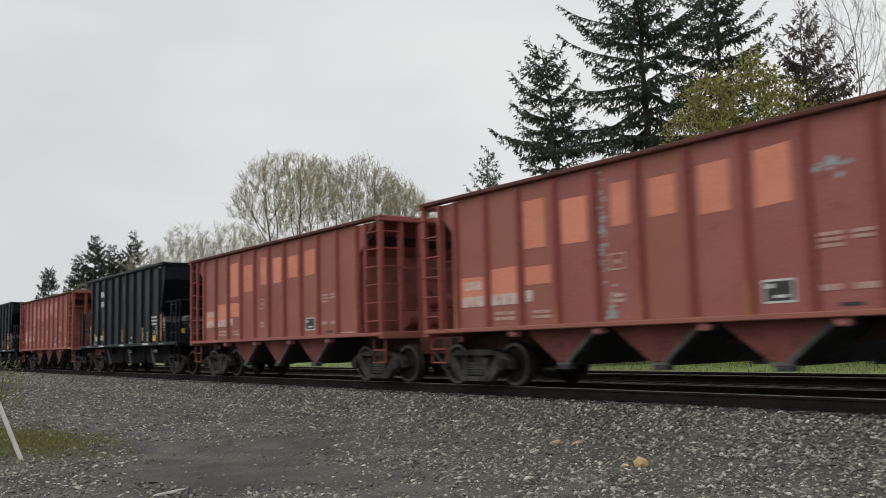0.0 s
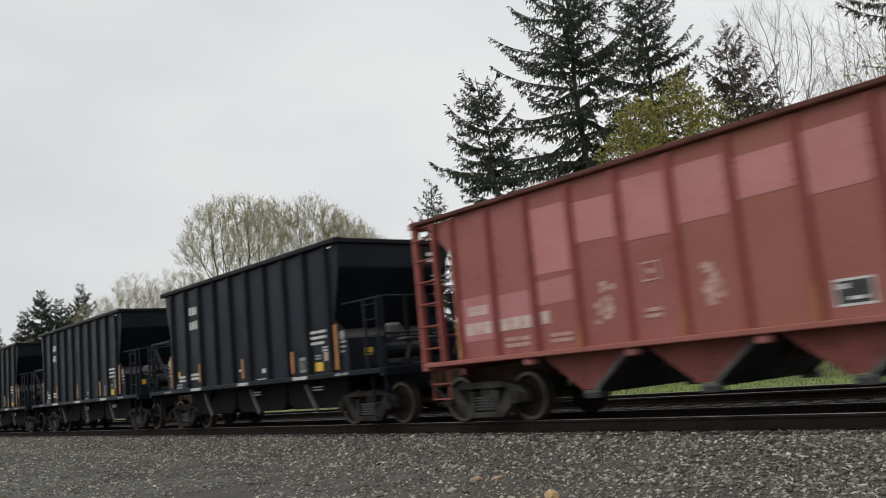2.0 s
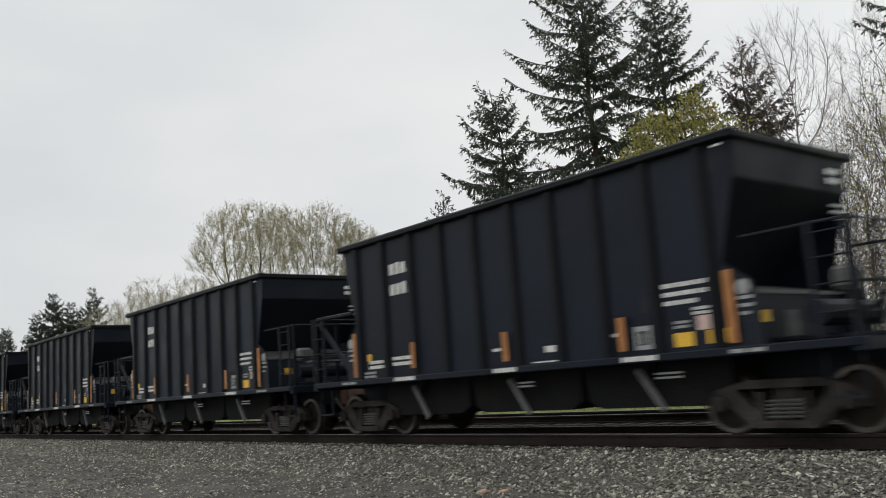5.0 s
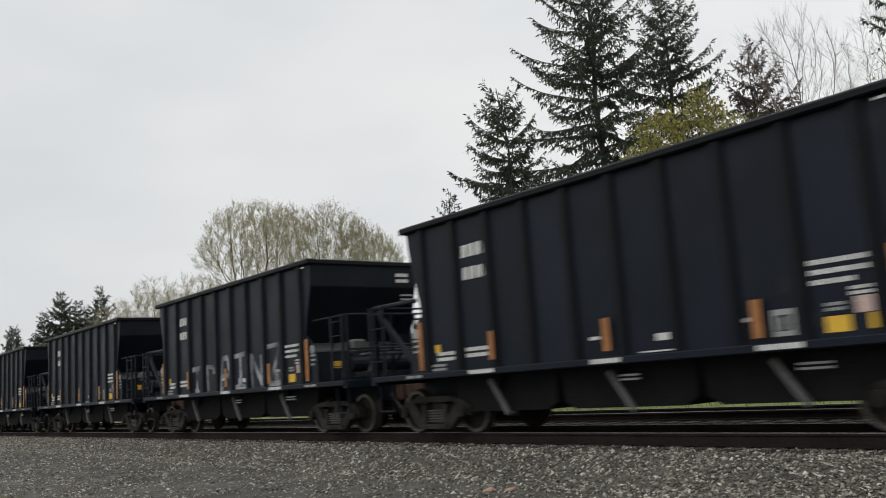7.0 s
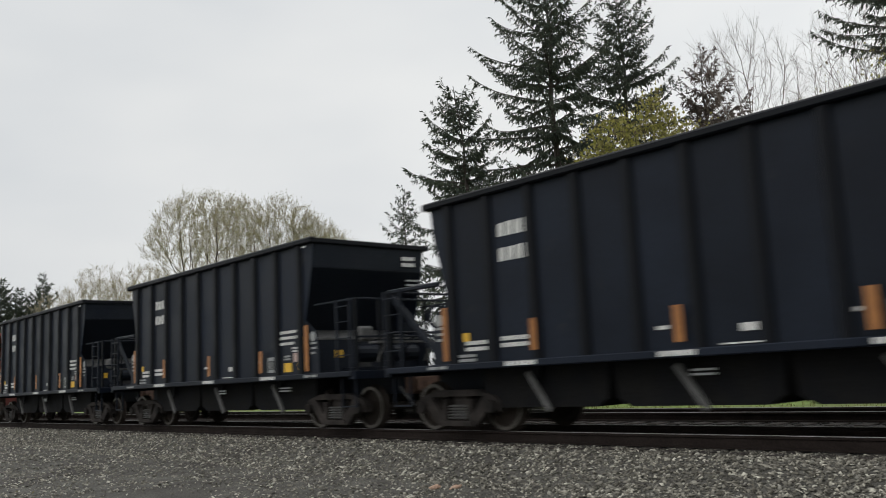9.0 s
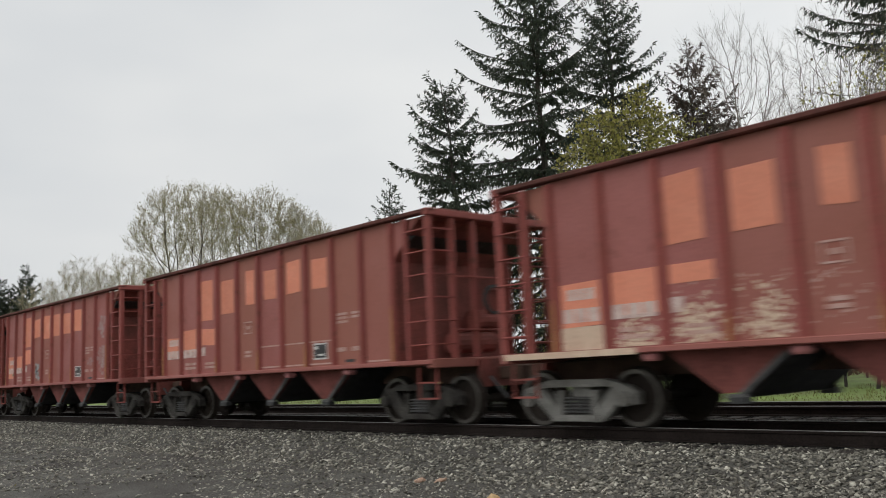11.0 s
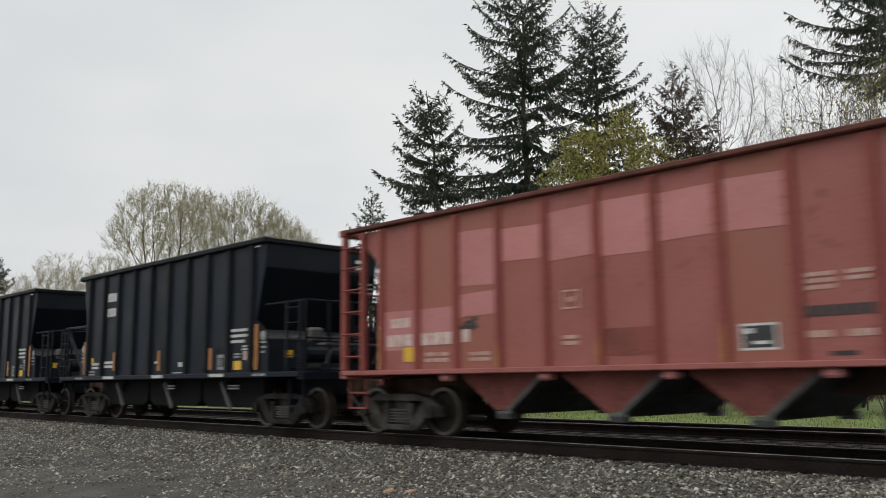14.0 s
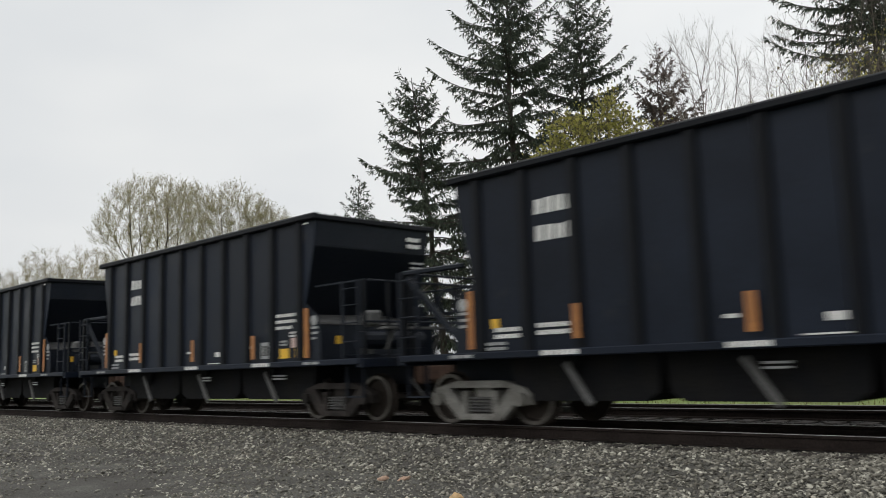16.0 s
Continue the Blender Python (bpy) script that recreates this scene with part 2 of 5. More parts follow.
STONES = island_material("grey_ballast_stones", [(0.043, 0.040, 0.032), (0.198, 0.186, 0.156), (0.074, 0.068, 0.056), (0.287, 0.272, 0.227), (0.128, 0.118, 0.094), (0.055, 0.053, 0.048), (0.613, 0.59, 0.503), (0.109, 0.10, 0.082), (0.436, 0.415, 0.346), (0.061, 0.057, 0.048)], 0.85)
GRASS = island_material("grass_blades", [(0.12, 0.12, 0.03), (0.17, 0.19, 0.045), (0.20, 0.17, 0.07), (0.14, 0.15, 0.035)], 0.7, translucent=0.3)
WEEDS = island_material("weed_leaves", [(0.10, 0.15, 0.03), (0.17, 0.21, 0.05), (0.24, 0.26, 0.08)], 0.7, translucent=0.3)
POST_WHITE = material("weathered_white_plastic", (0.62, 0.60, 0.55), 0.5, other=(0.45, 0.43, 0.38), scale=6, fine=40, fine_amount=0.1, bump=0.05)
WOOD = material("fresh_split_wood", (0.58, 0.40, 0.21), 0.8, other=(0.42, 0.26, 0.12), scale=9, fine=70, bump=0.3, stretch=(0.3, 1, 1))
WOOD_PINK = material("pinkish_split_wood", (0.42, 0.29, 0.21), 0.8, other=(0.30, 0.19, 0.13), scale=9, fine=70, bump=0.3)
WOOD_GREY = material("bleached_grey_wood", (0.40, 0.38, 0.34), 0.85, other=(0.28, 0.26, 0.23), scale=9, fine=70, bump=0.3, stretch=(0.3, 1, 1))


# ---- mesh tools ----
def finish(name, bm, mat):
    bmesh.ops.recalc_face_normals(bm, faces=bm.faces)
    me = bpy.data.meshes.new(name)
    bm.to_mesh(me)
    bm.free()
    me.materials.append(mat)
    return me


def part(name, bm, mat, parent, label=""):
    ob = new(name, finish(name, bm, mat))
    ob.parent = parent
    return tagged(ob, label)


def box(x0, x1, y0, y1, z0, z1, bm=None, bevel=0.0):
    bm = bm or bmesh.new()
    (x0, x1), (y0, y1), (z0, z1) = sorted((x0, x1)), sorted((y0, y1)), sorted((z0, z1))
    v = bmesh.ops.create_cube(bm, size=1.0)["verts"]
    for p in v:
        p.co = Vector(((x0 + x1) / 2 + p.co.x * (x1 - x0), (y0 + y1) / 2 + p.co.y * (y1 - y0), (z0 + z1) / 2 + p.co.z * (z1 - z0)))
    if bevel:
        bmesh.ops.bevel(bm, geom=list({e for p in v for e in p.link_edges}), offset=bevel, segments=1, affect="EDGES")
    return bm


def beam(p, q, w, h=None, bm=None):
    bm = bm or bmesh.new()
    p, q, h = Vector(p), Vector(q), h or w
    d = q - p
    m = Matrix.Translation((p + q) / 2) @ d.to_track_quat("X", "Z").to_matrix().to_4x4()
    v = bmesh.ops.create_cube(bm, size=1.0)["verts"]
    for k in v:
        k.co = m @ Vector((k.co.x * d.length, k.co.y * w, k.co.z * h))
    return bm


def prism(poly, axis, a, b, bm=None):
    """A polygon pushed along an axis: (x, z) along y, or (y, z) along x."""
    bm = bm or bmesh.new()
    at = (lambda u, v, s: (u, s, v)) if axis == "y" else (lambda u, v, s: (s, u, v))
    one = [bm.verts.new(at(u, v, a)) for u, v in poly]
    two = [bm.verts.new(at(u, v, b)) for u, v in poly]
    bm.faces.new(one)
    bm.faces.new(two)
    for k in range(len(poly)):
        j = (k + 1) % len(poly)
        bm.faces.new((one[k], one[j], two[j], two[k]))
    return bm


def rod(p, q, r, n=8, bm=None, r2=None):
    bm = bm or bmesh.new()
    p, q = Vector(p), Vector(q)
    m = Matrix.Translation((p + q) / 2) @ (q - p).to_track_quat("Z", "Y").to_matrix().to_4x4()
    bmesh.ops.create_cone(bm, cap_ends=True, segments=n, radius1=r, radius2=r if r2 is None else r2, depth=(q - p).length, matrix=m)
    return bm


def lathe(rings, y_axis_centre, n=22, bm=None, caps=True):
    """Rings of (radius, y) turned round a line along y through (x, z)."""
    bm = bm or bmesh.new()
    cx, cz = y_axis_centre
    loops = [[bm.verts.new((cx + r * math.cos(2 * math.pi * k / n), y, cz + r * math.sin(2 * math.pi * k / n))) for k in range(n)] for r, y in rings]
    for a, b in zip(loops, loops[1:]):
        for k in range(n):
            bm.faces.new((a[k], a[(k + 1) % n], b[(k + 1) % n], b[k]))
    if caps:
        bm.faces.new(loops[0])
        bm.faces.new(loops[-1])
    return bm


def thing(name, label, category, group="", kind="", m=None):
    ob = new(name)
    ob.empty_display_size = 0.3
    if m is not None:
        ob.matrix_basis = m
    return tagged(ob, label, category, group, kind)


def raw_mesh(name, verts, faces, mat):
    me = bpy.data.meshes.new(name)
    me.from_pydata(verts, [], faces)
    me.materials.append(mat)
    return me


def tube(verts, faces, pts, radii, n=5):
    """A tapered tube along points, added to lists of corners and quads."""
    base = len(verts)
    for k, (p, r) in enumerate(zip(pts, radii)):
        d = (pts[min(k + 1, len(pts) - 1)] - pts[max(k - 1, 0)]).normalized()
        a = d.orthogonal().normalized()
        b = d.cross(a)
        for j in range(n):
            t = 2 * math.pi * j / n
            verts.append(p + (a * math.cos(t) + b * math.sin(t)) * r)
    for k in range(len(pts) - 1):
        for j in range(n):
            i0, i1 = base + k * n + j, base + k * n + (j + 1) % n
            faces.append((i0, i1, i1 + n, i0 + n))

# Ballast stones darkened to match the shadow painted on the track bed.
DARK_STONES = island_material("oily_dark_ballast", [(0.012, 0.011, 0.010), (0.032, 0.029, 0.026), (0.018, 0.017, 0.015), (0.06, 0.056, 0.05)], 0.85)
# Stained car red, with the shade below the sill put into its colour.
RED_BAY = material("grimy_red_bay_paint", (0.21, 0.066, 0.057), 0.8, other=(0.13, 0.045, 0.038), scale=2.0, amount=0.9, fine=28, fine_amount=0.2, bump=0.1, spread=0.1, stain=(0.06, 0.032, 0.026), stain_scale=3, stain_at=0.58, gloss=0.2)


# ---- ground and tracks ----
NEAR_RAIL, CENTRE, SECOND = 10.58, 11.33, 16.19
PROFILE = [(-1500, -0.75), (-60, -0.75), (-8, -0.68), (0, -0.66), (2, -0.65), (4, -0.64), (5.5, -0.63), (7, -0.62), (8.2, -0.60), (8.8, -0.50), (9.4, -0.30), (9.75, -0.225), (10.2, -0.205), (13.2, -0.21), (13.8, -0.27),
           (14.4, -0.21), (18.0, -0.21), (18.8, -0.32), (20.2, -0.62), (22, -0.66), (26, -0.62), (34, -0.60), (48, -0.60), (80, -0.6), (200, -0.6), (2500, -0.6)]


def ground_height(y):
    for (a, za), (b, zb) in zip(PROFILE, PROFILE[1:]):
        if a <= y <= b:
            return za + (zb - za) * (y - a) / (b - a)
    return -0.6


def lumps(x, y):
    k = max(0.0, min(1.0, (9.0 - y) / 2.0)) if y > -8 else 0.0
    return k * (0.05 * noise.noise((x * 0.45, y * 0.6, 3.1)) + 0.03 * noise.noise((x * 1.6, y * 1.6, 7.7)))


def ground():
    xs = [-2500, -600, -250, -150, -100, -80] + [-60 + 0.6 * k for k in range(105)] + [4, 8, 15, 30, 80, 250, 2500]
    ys = sorted({y for y, _ in PROFILE} | {0.5 * k for k in range(0, 22)} | {8.5, 9.0, 9.2, 9.6})
    verts = [(x, y, ground_height(y) + lumps(x, y)) for y in ys for x in xs]
    w = len(xs)
    faces = [(j * w + i, j * w + i + 1, (j + 1) * w + i + 1, (j + 1) * w + i) for j in range(len(ys) - 1) for i in range(w - 1)]
    me = raw_mesh("ground", verts, faces, SOIL)
    me.materials.append(GRASS_GROUND)
    me.materials.append(BED)
    for k, p in enumerate(me.polygons):
        y = ys[k // (w - 1)]
        p.material_index = 1 if y >= 20.2 or y < -20 else 2 if 10.15 < y < 18.5 else 0
        p.use_smooth = True
    tagged(new("ground", me), "grey gravel lot and spring grass beside the tracks", "ground", kind="structure")


ground()

OCTA_V = np.array([(1, 0, 0), (-1, 0, 0), (0, 1, 0), (0, -1, 0), (0, 0, 1), (0, 0, -1)], float)
OCTA_F = np.array([(0, 2, 4), (2, 1, 4), (1, 3, 4), (3, 0, 4), (2, 0, 5), (1, 2, 5), (3, 1, 5), (0, 3, 5)])


def soup(name, verts, tris, mat):
    """One mesh of many loose triangles, fast."""
    me = bpy.data.meshes.new(name)
    nv, nt = len(verts), len(tris)
    me.vertices.add(nv)
    me.vertices.foreach_set("co", np.asarray(verts, np.float32).ravel())
    me.loops.add(nt * 3)
    me.loops.foreach_set("vertex_index", np.asarray(tris, np.int32).ravel())
    me.polygons.add(nt)
    me.polygons.foreach_set("loop_start", np.arange(0, nt * 3, 3, dtype=np.int32))
    me.update(calc_edges=True)
    me.validate()
    me.materials.append(mat)
    return me


def stones(name, places, sizes, rng, label, mat=None):
    n = len(places)
    v = OCTA_V[None] * rng.uniform(0.45, 1.25, (n, 6, 1)) + rng.uniform(-0.3, 0.3, (n, 6, 3))
    v *= rng.uniform((0.8, 0.6, 0.32), (1.4, 1.0, 0.62), (n, 3))[:, None, :]
    a = rng.uniform(0, 2 * np.pi, n)
    c, s = np.cos(a)[:, None], np.sin(a)[:, None]
    v = np.stack([v[..., 0] * c - v[..., 1] * s, v[..., 0] * s + v[..., 1] * c, v[..., 2]], -1)
    tilt = rng.uniform(-0.5, 0.5, (n, 2))
    v[..., 2] += v[..., 0] * tilt[:, :1] + v[..., 1] * tilt[:, 1:]
    v = v * sizes[:, None, None] + places[:, None, :]
    t = (OCTA_F[None] + 6 * np.arange(n)[:, None, None]).reshape(-1, 3)
    return tagged(new(name, soup(name, v.reshape(-1, 3), t, mat or STONES)), label, "gravel", kind="stuff")


def scatter_gravel():
    rng = np.random.default_rng(5)
    n = 36000
    x = -3 - 75 * rng.random(n) ** 1.7
    y = rng.uniform(8.35, 10.42, n)
    z = np.array([ground_height(b) + lumps(a, b) for a, b in zip(x, y)])
    size = rng.uniform(0.020, 0.050, n) * (1 + np.maximum(0, -x - 25) * 0.02)
    stones("ballast", np.stack([x, y, z + size * 0.15], -1), size, rng, "grey crushed stone ballast heaped beside the rails")
    n = 105000
    r = 5.5 + 36 * rng.random(n) ** 1.45
    az = np.radians(rng.uniform(14, 86, n))
    x, y = -r * np.sin(az), r * np.cos(az)
    rough = np.array([noise.noise((a * 0.5, b * 0.7, 1.3)) for a, b in zip(x, y)])
    worn = np.exp(-(((x + 11.6) / 3.6) ** 2 + ((y - 4.3 + 0.12 * (x + 11.6)) / 1.5) ** 2)) + 0.55 * rough
    keep = (y < 8.6) & (y > 0.3) & (rng.random(n) > np.clip(worn * 1.25, 0, 0.94))
    x, y = x[keep], y[keep]
    z = np.array([ground_height(b) + lumps(a, b) for a, b in zip(x, y)])
    size = rng.uniform(0.014, 0.035, len(x)) * rng.choice([1, 1, 1, 1.5], len(x)) * (1 + np.maximum(0, -x - 15) * 0.03)
    stones("lot_gravel", np.stack([x, y, z + size * 0.1], -1), size, rng, "loose grey gravel strewn over the dirt lot")
    n = 9000
    x, y = -3 - 60 * rng.random(n) ** 1.5, rng.uniform(12.3, 18.3, n)
    z = np.array([ground_height(b) for b in y])
    size = rng.uniform(0.02, 0.045, n)
    stones("track_ballast", np.stack([x, y, z + size * 0.2], -1), size, rng, "stone ballast between the two tracks, coloured dark for shade", DARK_STONES)


def rail_mesh(x0, x1):
    web = prism([(-0.07, -0.18), (0.07, -0.18), (0.07, -0.165), (0.012, -0.15), (0.012, -0.05), (0.036, -0.04), (0.036, -0.006), (-0.036, -0.006), (-0.036, -0.04), (-0.012, -0.05), (-0.012, -0.15), (-0.07, -0.165)], "x", x0, x1)
    head = prism([(-0.034, -0.008), (0.034, -0.008), (0.03, 0.0), (-0.03, 0.0)], "x", x0, x1)
    return web, head


def track(label, centre):
    for side in (-0.75, 0.75):
        rail = thing("rail", label, "rail", "rails of the two tracks", "structure", pose(0, centre + side, 0))
        for k in range(12):
            web, head = rail_mesh(-200 + 25 * k, -175 + 25 * k - 0.012)
            part("rail_length", web, RAIL_WEB, rail)
            part("running_surface", head, RAIL_HEAD, rail, "worn grey steel running surface")
    bed = thing("track_ties", "dark creosoted timber ties under the rails", "railway ties", kind="structure", m=pose(0, centre, 0))
    tie = finish("tie", box(-0.115, 0.115, -1.3, 1.3, -0.36, -0.185, bevel=0.012), TIE)
    for k in range(140):
        t = new("tie", tie)
        t.parent = bed
        t.matrix_basis = pose(-68.8 + 0.52 * k, 0.03 * math.sin(k * 2.3), 0, 0, 0, 1.2 * math.sin(k * 1.7))
    far = bmesh.new()
    for k in range(242):
        box(-195 + 0.52 * k - 0.115, -195 + 0.52 * k + 0.115, -1.3, 1.3, -0.36, -0.185, far)
    tagged(part("far_ties", far, TIE, bed), kind="stuff")


track("rusty steel rail with a worn grey head, under the train", CENTRE)
track("rusty steel rail with a worn grey head, on the empty second track", SECOND)


# ---- railway cars: x runs forward from the middle of the car, the viewer's side is -y ----
def build_truck(car, x, mat):
    truck = part("truck", box(x - 0.19, x + 0.19, -0.98, 0.98, 0.42, 0.68, bevel=0.03), mat, car, "grimy cast steel truck bolster")
    for s in (-1, 1):
        y0, y1 = s * 0.93, s * 1.08
        f = prism([(-1.07, 0.34), (-1.07, 0.50), (-0.94, 0.60), (-0.5, 0.71), (0.5, 0.71), (0.94, 0.60), (1.07, 0.50), (1.07, 0.34), (0.99, 0.34), (0.93, 0.48), (0.60, 0.60), (-0.60, 0.60), (-0.93, 0.48), (-0.99, 0.34)], "y", y0, y1)
        prism([(-0.90, 0.50), (-0.66, 0.60), (-0.28, 0.19), (-0.30, 0.08), (-0.46, 0.10)], "y", y0, y1, f)
        prism([(0.90, 0.50), (0.66, 0.60), (0.28, 0.19), (0.30, 0.08), (0.46, 0.10)], "y", y0, y1, f)
        prism([(-0.44, 0.10), (0.44, 0.10), (0.40, 0.19), (-0.40, 0.19)], "y", s * 0.90, s * 1.12, f)
        box(-0.37, -0.28, y0, y1, 0.18, 0.55, f)
        box(0.28, 0.37, y0, y1, 0.18, 0.55, f)
        bmesh.ops.translate(f, verts=f.verts, vec=(x, 0, 0))
        part("side_frame", f, mat, truck)
        for k in range(3):
            turns, n = 5, 6
            line = [Vector((x - 0.17 + 0.17 * k + 0.068 * math.cos(2 * math.pi * j / n), s * 1.0 + 0.068 * math.sin(2 * math.pi * j / n), 0.20 + 0.25 * j / (turns * n))) for j in range(turns * n + 1)]
            sv, sf = [], []
            tube(sv, sf, line, [0.017] * len(line), 4)
            sp = new("spring", raw_mesh("spring", sv, sf, GREY_DUST_LIT))
            sp.parent = truck
        for w in (-0.89, 0.89):
            part("bearing_cap", rod((x + w, s * 1.0, 0.42), (x + w, s * 1.16, 0.42), 0.105, 12), mat, truck)
            r = [(0.02, s * 0.80), (0.10, s * 0.82), (0.14, s * 0.76), (0.32, s * 0.74), (0.345, s * 0.815), (0.415, s * 0.815), (0.42, s * 0.80), (0.425, s * 0.71), (0.452, s * 0.70), (0.452, s * 0.675), (0.34, s * 0.675), (0.30, s * 0.70), (0.02, s * 0.69)]
            part("wheel", lathe(r, (x + w, 0.42)), WHEEL, truck)
            part("wheel_rim", lathe([(0.35, s * 0.817), (0.352, s * 0.823), (0.408, s * 0.823), (0.41, s * 0.817)], (x + w, 0.42), caps=False), WHEEL_RIM, truck, "brighter worn rim face")
    for w in (-0.89, 0.89):
        part("axle", rod((x + w, -0.95, 0.42), (x + w, 0.95, 0.42), 0.08, 10), WHEEL, truck)
    return truck


def ladder(car, mat, posts, rungs, w=0.05, r=0.014, label=""):
    """Posts and rungs, each given by its two ends; the rungs are parts of the ladder."""
    bm = bmesh.new()
    for p, q in posts:
        beam(p, q, w, w, bm)
    top = part("ladder", bm, mat, car, label)
    for p, q in rungs:
        part("rung", rod(p, q, r, 6), mat, top)
    return top


def coupler(car, u, mat):
    s = 1 if u > 0 else -1
    bm = box(min(u, u + s * 0.55), max(u, u + s * 0.55), -0.10, 0.10, 0.74, 0.96, bevel=0.02)
    box(u + s * 0.50 - 0.14, u + s * 0.50 + 0.14, -0.19, 0.17, 0.70, 1.0, bm, 0.04)
    part("coupler", bm, mat, car, "rusty knuckle coupler")
    part("air_hose", rod((u + s * 0.1, -0.38, 0.8), (u + s * 0.42, -0.30, 0.42), 0.028, 8), SOOT, car, "black rubber hose")


def red_car():
    car = thing("hopper_car", "faded red steel open hopper car with repainted patches", "hopper car", "cars of the passing train")
    Y = 1.49
    # long side sheets with the corner gussets
    for s in (-1, 1):
        for k in range(10):
            part("side_panel", box(-4.6 + 0.92 * k, -3.68 + 0.92 * k, s * (Y - 0.02), s * Y, 1.10, 3.64), RED, car)
        for e in (-1, 1):
            part("corner_gusset", prism([(e * 4.6, 2.90), (e * 4.6, 3.60), (e * 5.34, 3.60)], "y", s * (Y - 0.02), s * Y), RED, car)
        for k in range(11):
            u = -4.6 + 0.92 * k
            b = prism([(u - 0.068, 0), (u + 0.068, 0), (u + 0.036, 0.08), (u - 0.036, 0.08)], "y", 1.06, 3.60)
            for v in b.verts:
                v.co = Vector((v.co.x, s * (Y + v.co.z), v.co.y))
            for z in range(12):
                for e in (-1, 1):
                    box(u + e * 0.062, u + e * 0.088, s * (Y - 0.004), s * (Y + 0.016), 1.22 + 0.2 * z, 1.25 + 0.2 * z, b)
            part("rib", b, RED_RIB, car)
        part("top_chord", box(-5.72, 5.72, s * (Y + 0.12), s * (Y - 0.06), 3.635, 3.71, bevel=0.015), CHORD, car, "dark rusty red top rail")
        part("side_sill", box(-5.66, 5.66, s * (Y + 0.10), s * (Y - 0.08), 1.045, 1.125, bevel=0.012), RED, car)
        for u, top in ((-4.6, 1.9), (-1.84, 1.55), (0.0, 1.6), (1.84, 1.62), (4.6, 2.15)):
            part("rust_streak", prism([(u - 0.034, 1.13), (u + 0.034, 1.13), (u + 0.030, top - 0.2), (u + 0.008, top), (u - 0.02, top - 0.12)], "y", s * (Y + 0.081), s * (Y + 0.084)), RUST_STREAK, car, "ochre rust streak")
        # heap lugs below the sill
        for u in (-3.08, -1.02, 1.03, 3.08):
            part("bracket", box(u - 0.10, u + 0.10, s * 1.30, s * 1.50, 0.93, 1.05, bevel=0.03), PINK_PATCH, car, "pale casting under the sill")
    # ends: sloping sheet, bulkhead, posts, sills
    for e in (-1, 1):
        part("slope_sheet", prism([(e * 5.60, 3.57), (e * 5.60, 3.61), (e * 5.30, 3.61), (e * 4.60, 2.94), (e * 4.60, 2.88), (e * 5.32, 3.57)], "y", -Y + 0.021, Y - 0.021), RED_DARK, car, "sloping end sheet")
        part("bulkhead", prism([(e * 4.64, 2.90), (e * 4.60, 2.90), (e * 4.56, 1.10), (e * 4.62, 1.10)], "y", -Y + 0.021, Y - 0.021), RED_DARK, car)
        part("end_top_rail", box(e * 5.56, e * 5.72, -Y - 0.12, Y + 0.12, 3.585, 3.715, bevel=0.015), RED_RIB, car)
        part("end_sill", box(e * 5.52, e * 5.70, -Y - 0.08, Y + 0.08, 0.98, 1.14, bevel=0.015), RED, car)
        part("platform", box(e * 4.6, e * 5.52, -Y + 0.08, Y - 0.08, 1.03, 1.07), RED_DARK, car)
        for y in (-0.98 * e, -0.45 * e):
            part("end_post", box(e * 5.55, e * 5.66, y - 0.055, y + 0.055, 1.14, 3.59, bevel=0.01), RED_RIB, car)
        for s in (-1, 1):
            part("corner_post", box(e * 5.56, e * 5.68, s * Y - 0.02 * s, s * (Y + 0.09), 1.13, 3.59, bevel=0.012), RED_RIB, car)
        part("grab_iron", rod((e * 5.70, -1.0, 2.55), (e * 5.70, 1.0, 2.55), 0.016, 6), RED_RIB, car)
        part("grab_iron", rod((e * 5.70, -1.0, 1.62), (e * 5.70, 0.4, 1.62), 0.016, 6), RED_RIB, car)
        for s in (-1, 1):
            zs = [1.38, 1.78, 2.18, 2.58, 2.98, 3.36]
            y = s * (Y + 0.07)
            ladder(car, RED_RIB, [((e * 5.06, y, 1.1), (e * 5.06, y, 3.6))], [((e * 5.04, s * (Y + 0.10), z), (e * 5.64, s * (Y + 0.10), z)) for z in zs], 0.07)
            ladder(car, RED_RIB, [((e * 5.66, s * 0.99, 1.1), (e * 5.66, s * 0.99, 3.6))], [((e * 5.70, s * 1.0, z), (e * 5.70, s * 1.5, z)) for z in zs], 0.05)
            part("step", beam((e * 5.58, s * 1.42, 1.0), (e * 5.58, s * 1.42, 0.46), 0.05, 0.02, beam((e * 5.12, s * 1.42, 1.0), (e * 5.12, s * 1.42, 0.46), 0.05, 0.02, beam((e * 5.60, s * 1.42, 0.47), (e * 5.10, s * 1.42, 0.47), 0.05, 0.03, beam((e * 5.60, s * 1.42, 0.74), (e * 5.10, s * 1.42, 0.74), 0.05, 0.03)))), RED_DARK, car, "stirrup step")
        part("centre_sill_end", box(e * 4.5, e * 5.72, -0.28, 0.28, 0.66, 1.0, bevel=0.02), RUST, car)
        coupler(car, e * 5.72, RUST)
        part("stub_plate", box(e * 5.70, e * 5.76, -0.55, 0.55, 0.62, 1.1), RED_DARK, car)
    part("centre_sill", box(-4.5, 4.5, -0.25, 0.25, 0.72, 1.05), RUST, car)
    # Black sheet that paints the underside as dark as its shade.
    part("underframe", box(-4.55, 4.55, -1.30, 1.30, 1.062, 1.09), SOOT, car, "black sheet standing in for shade under the car")
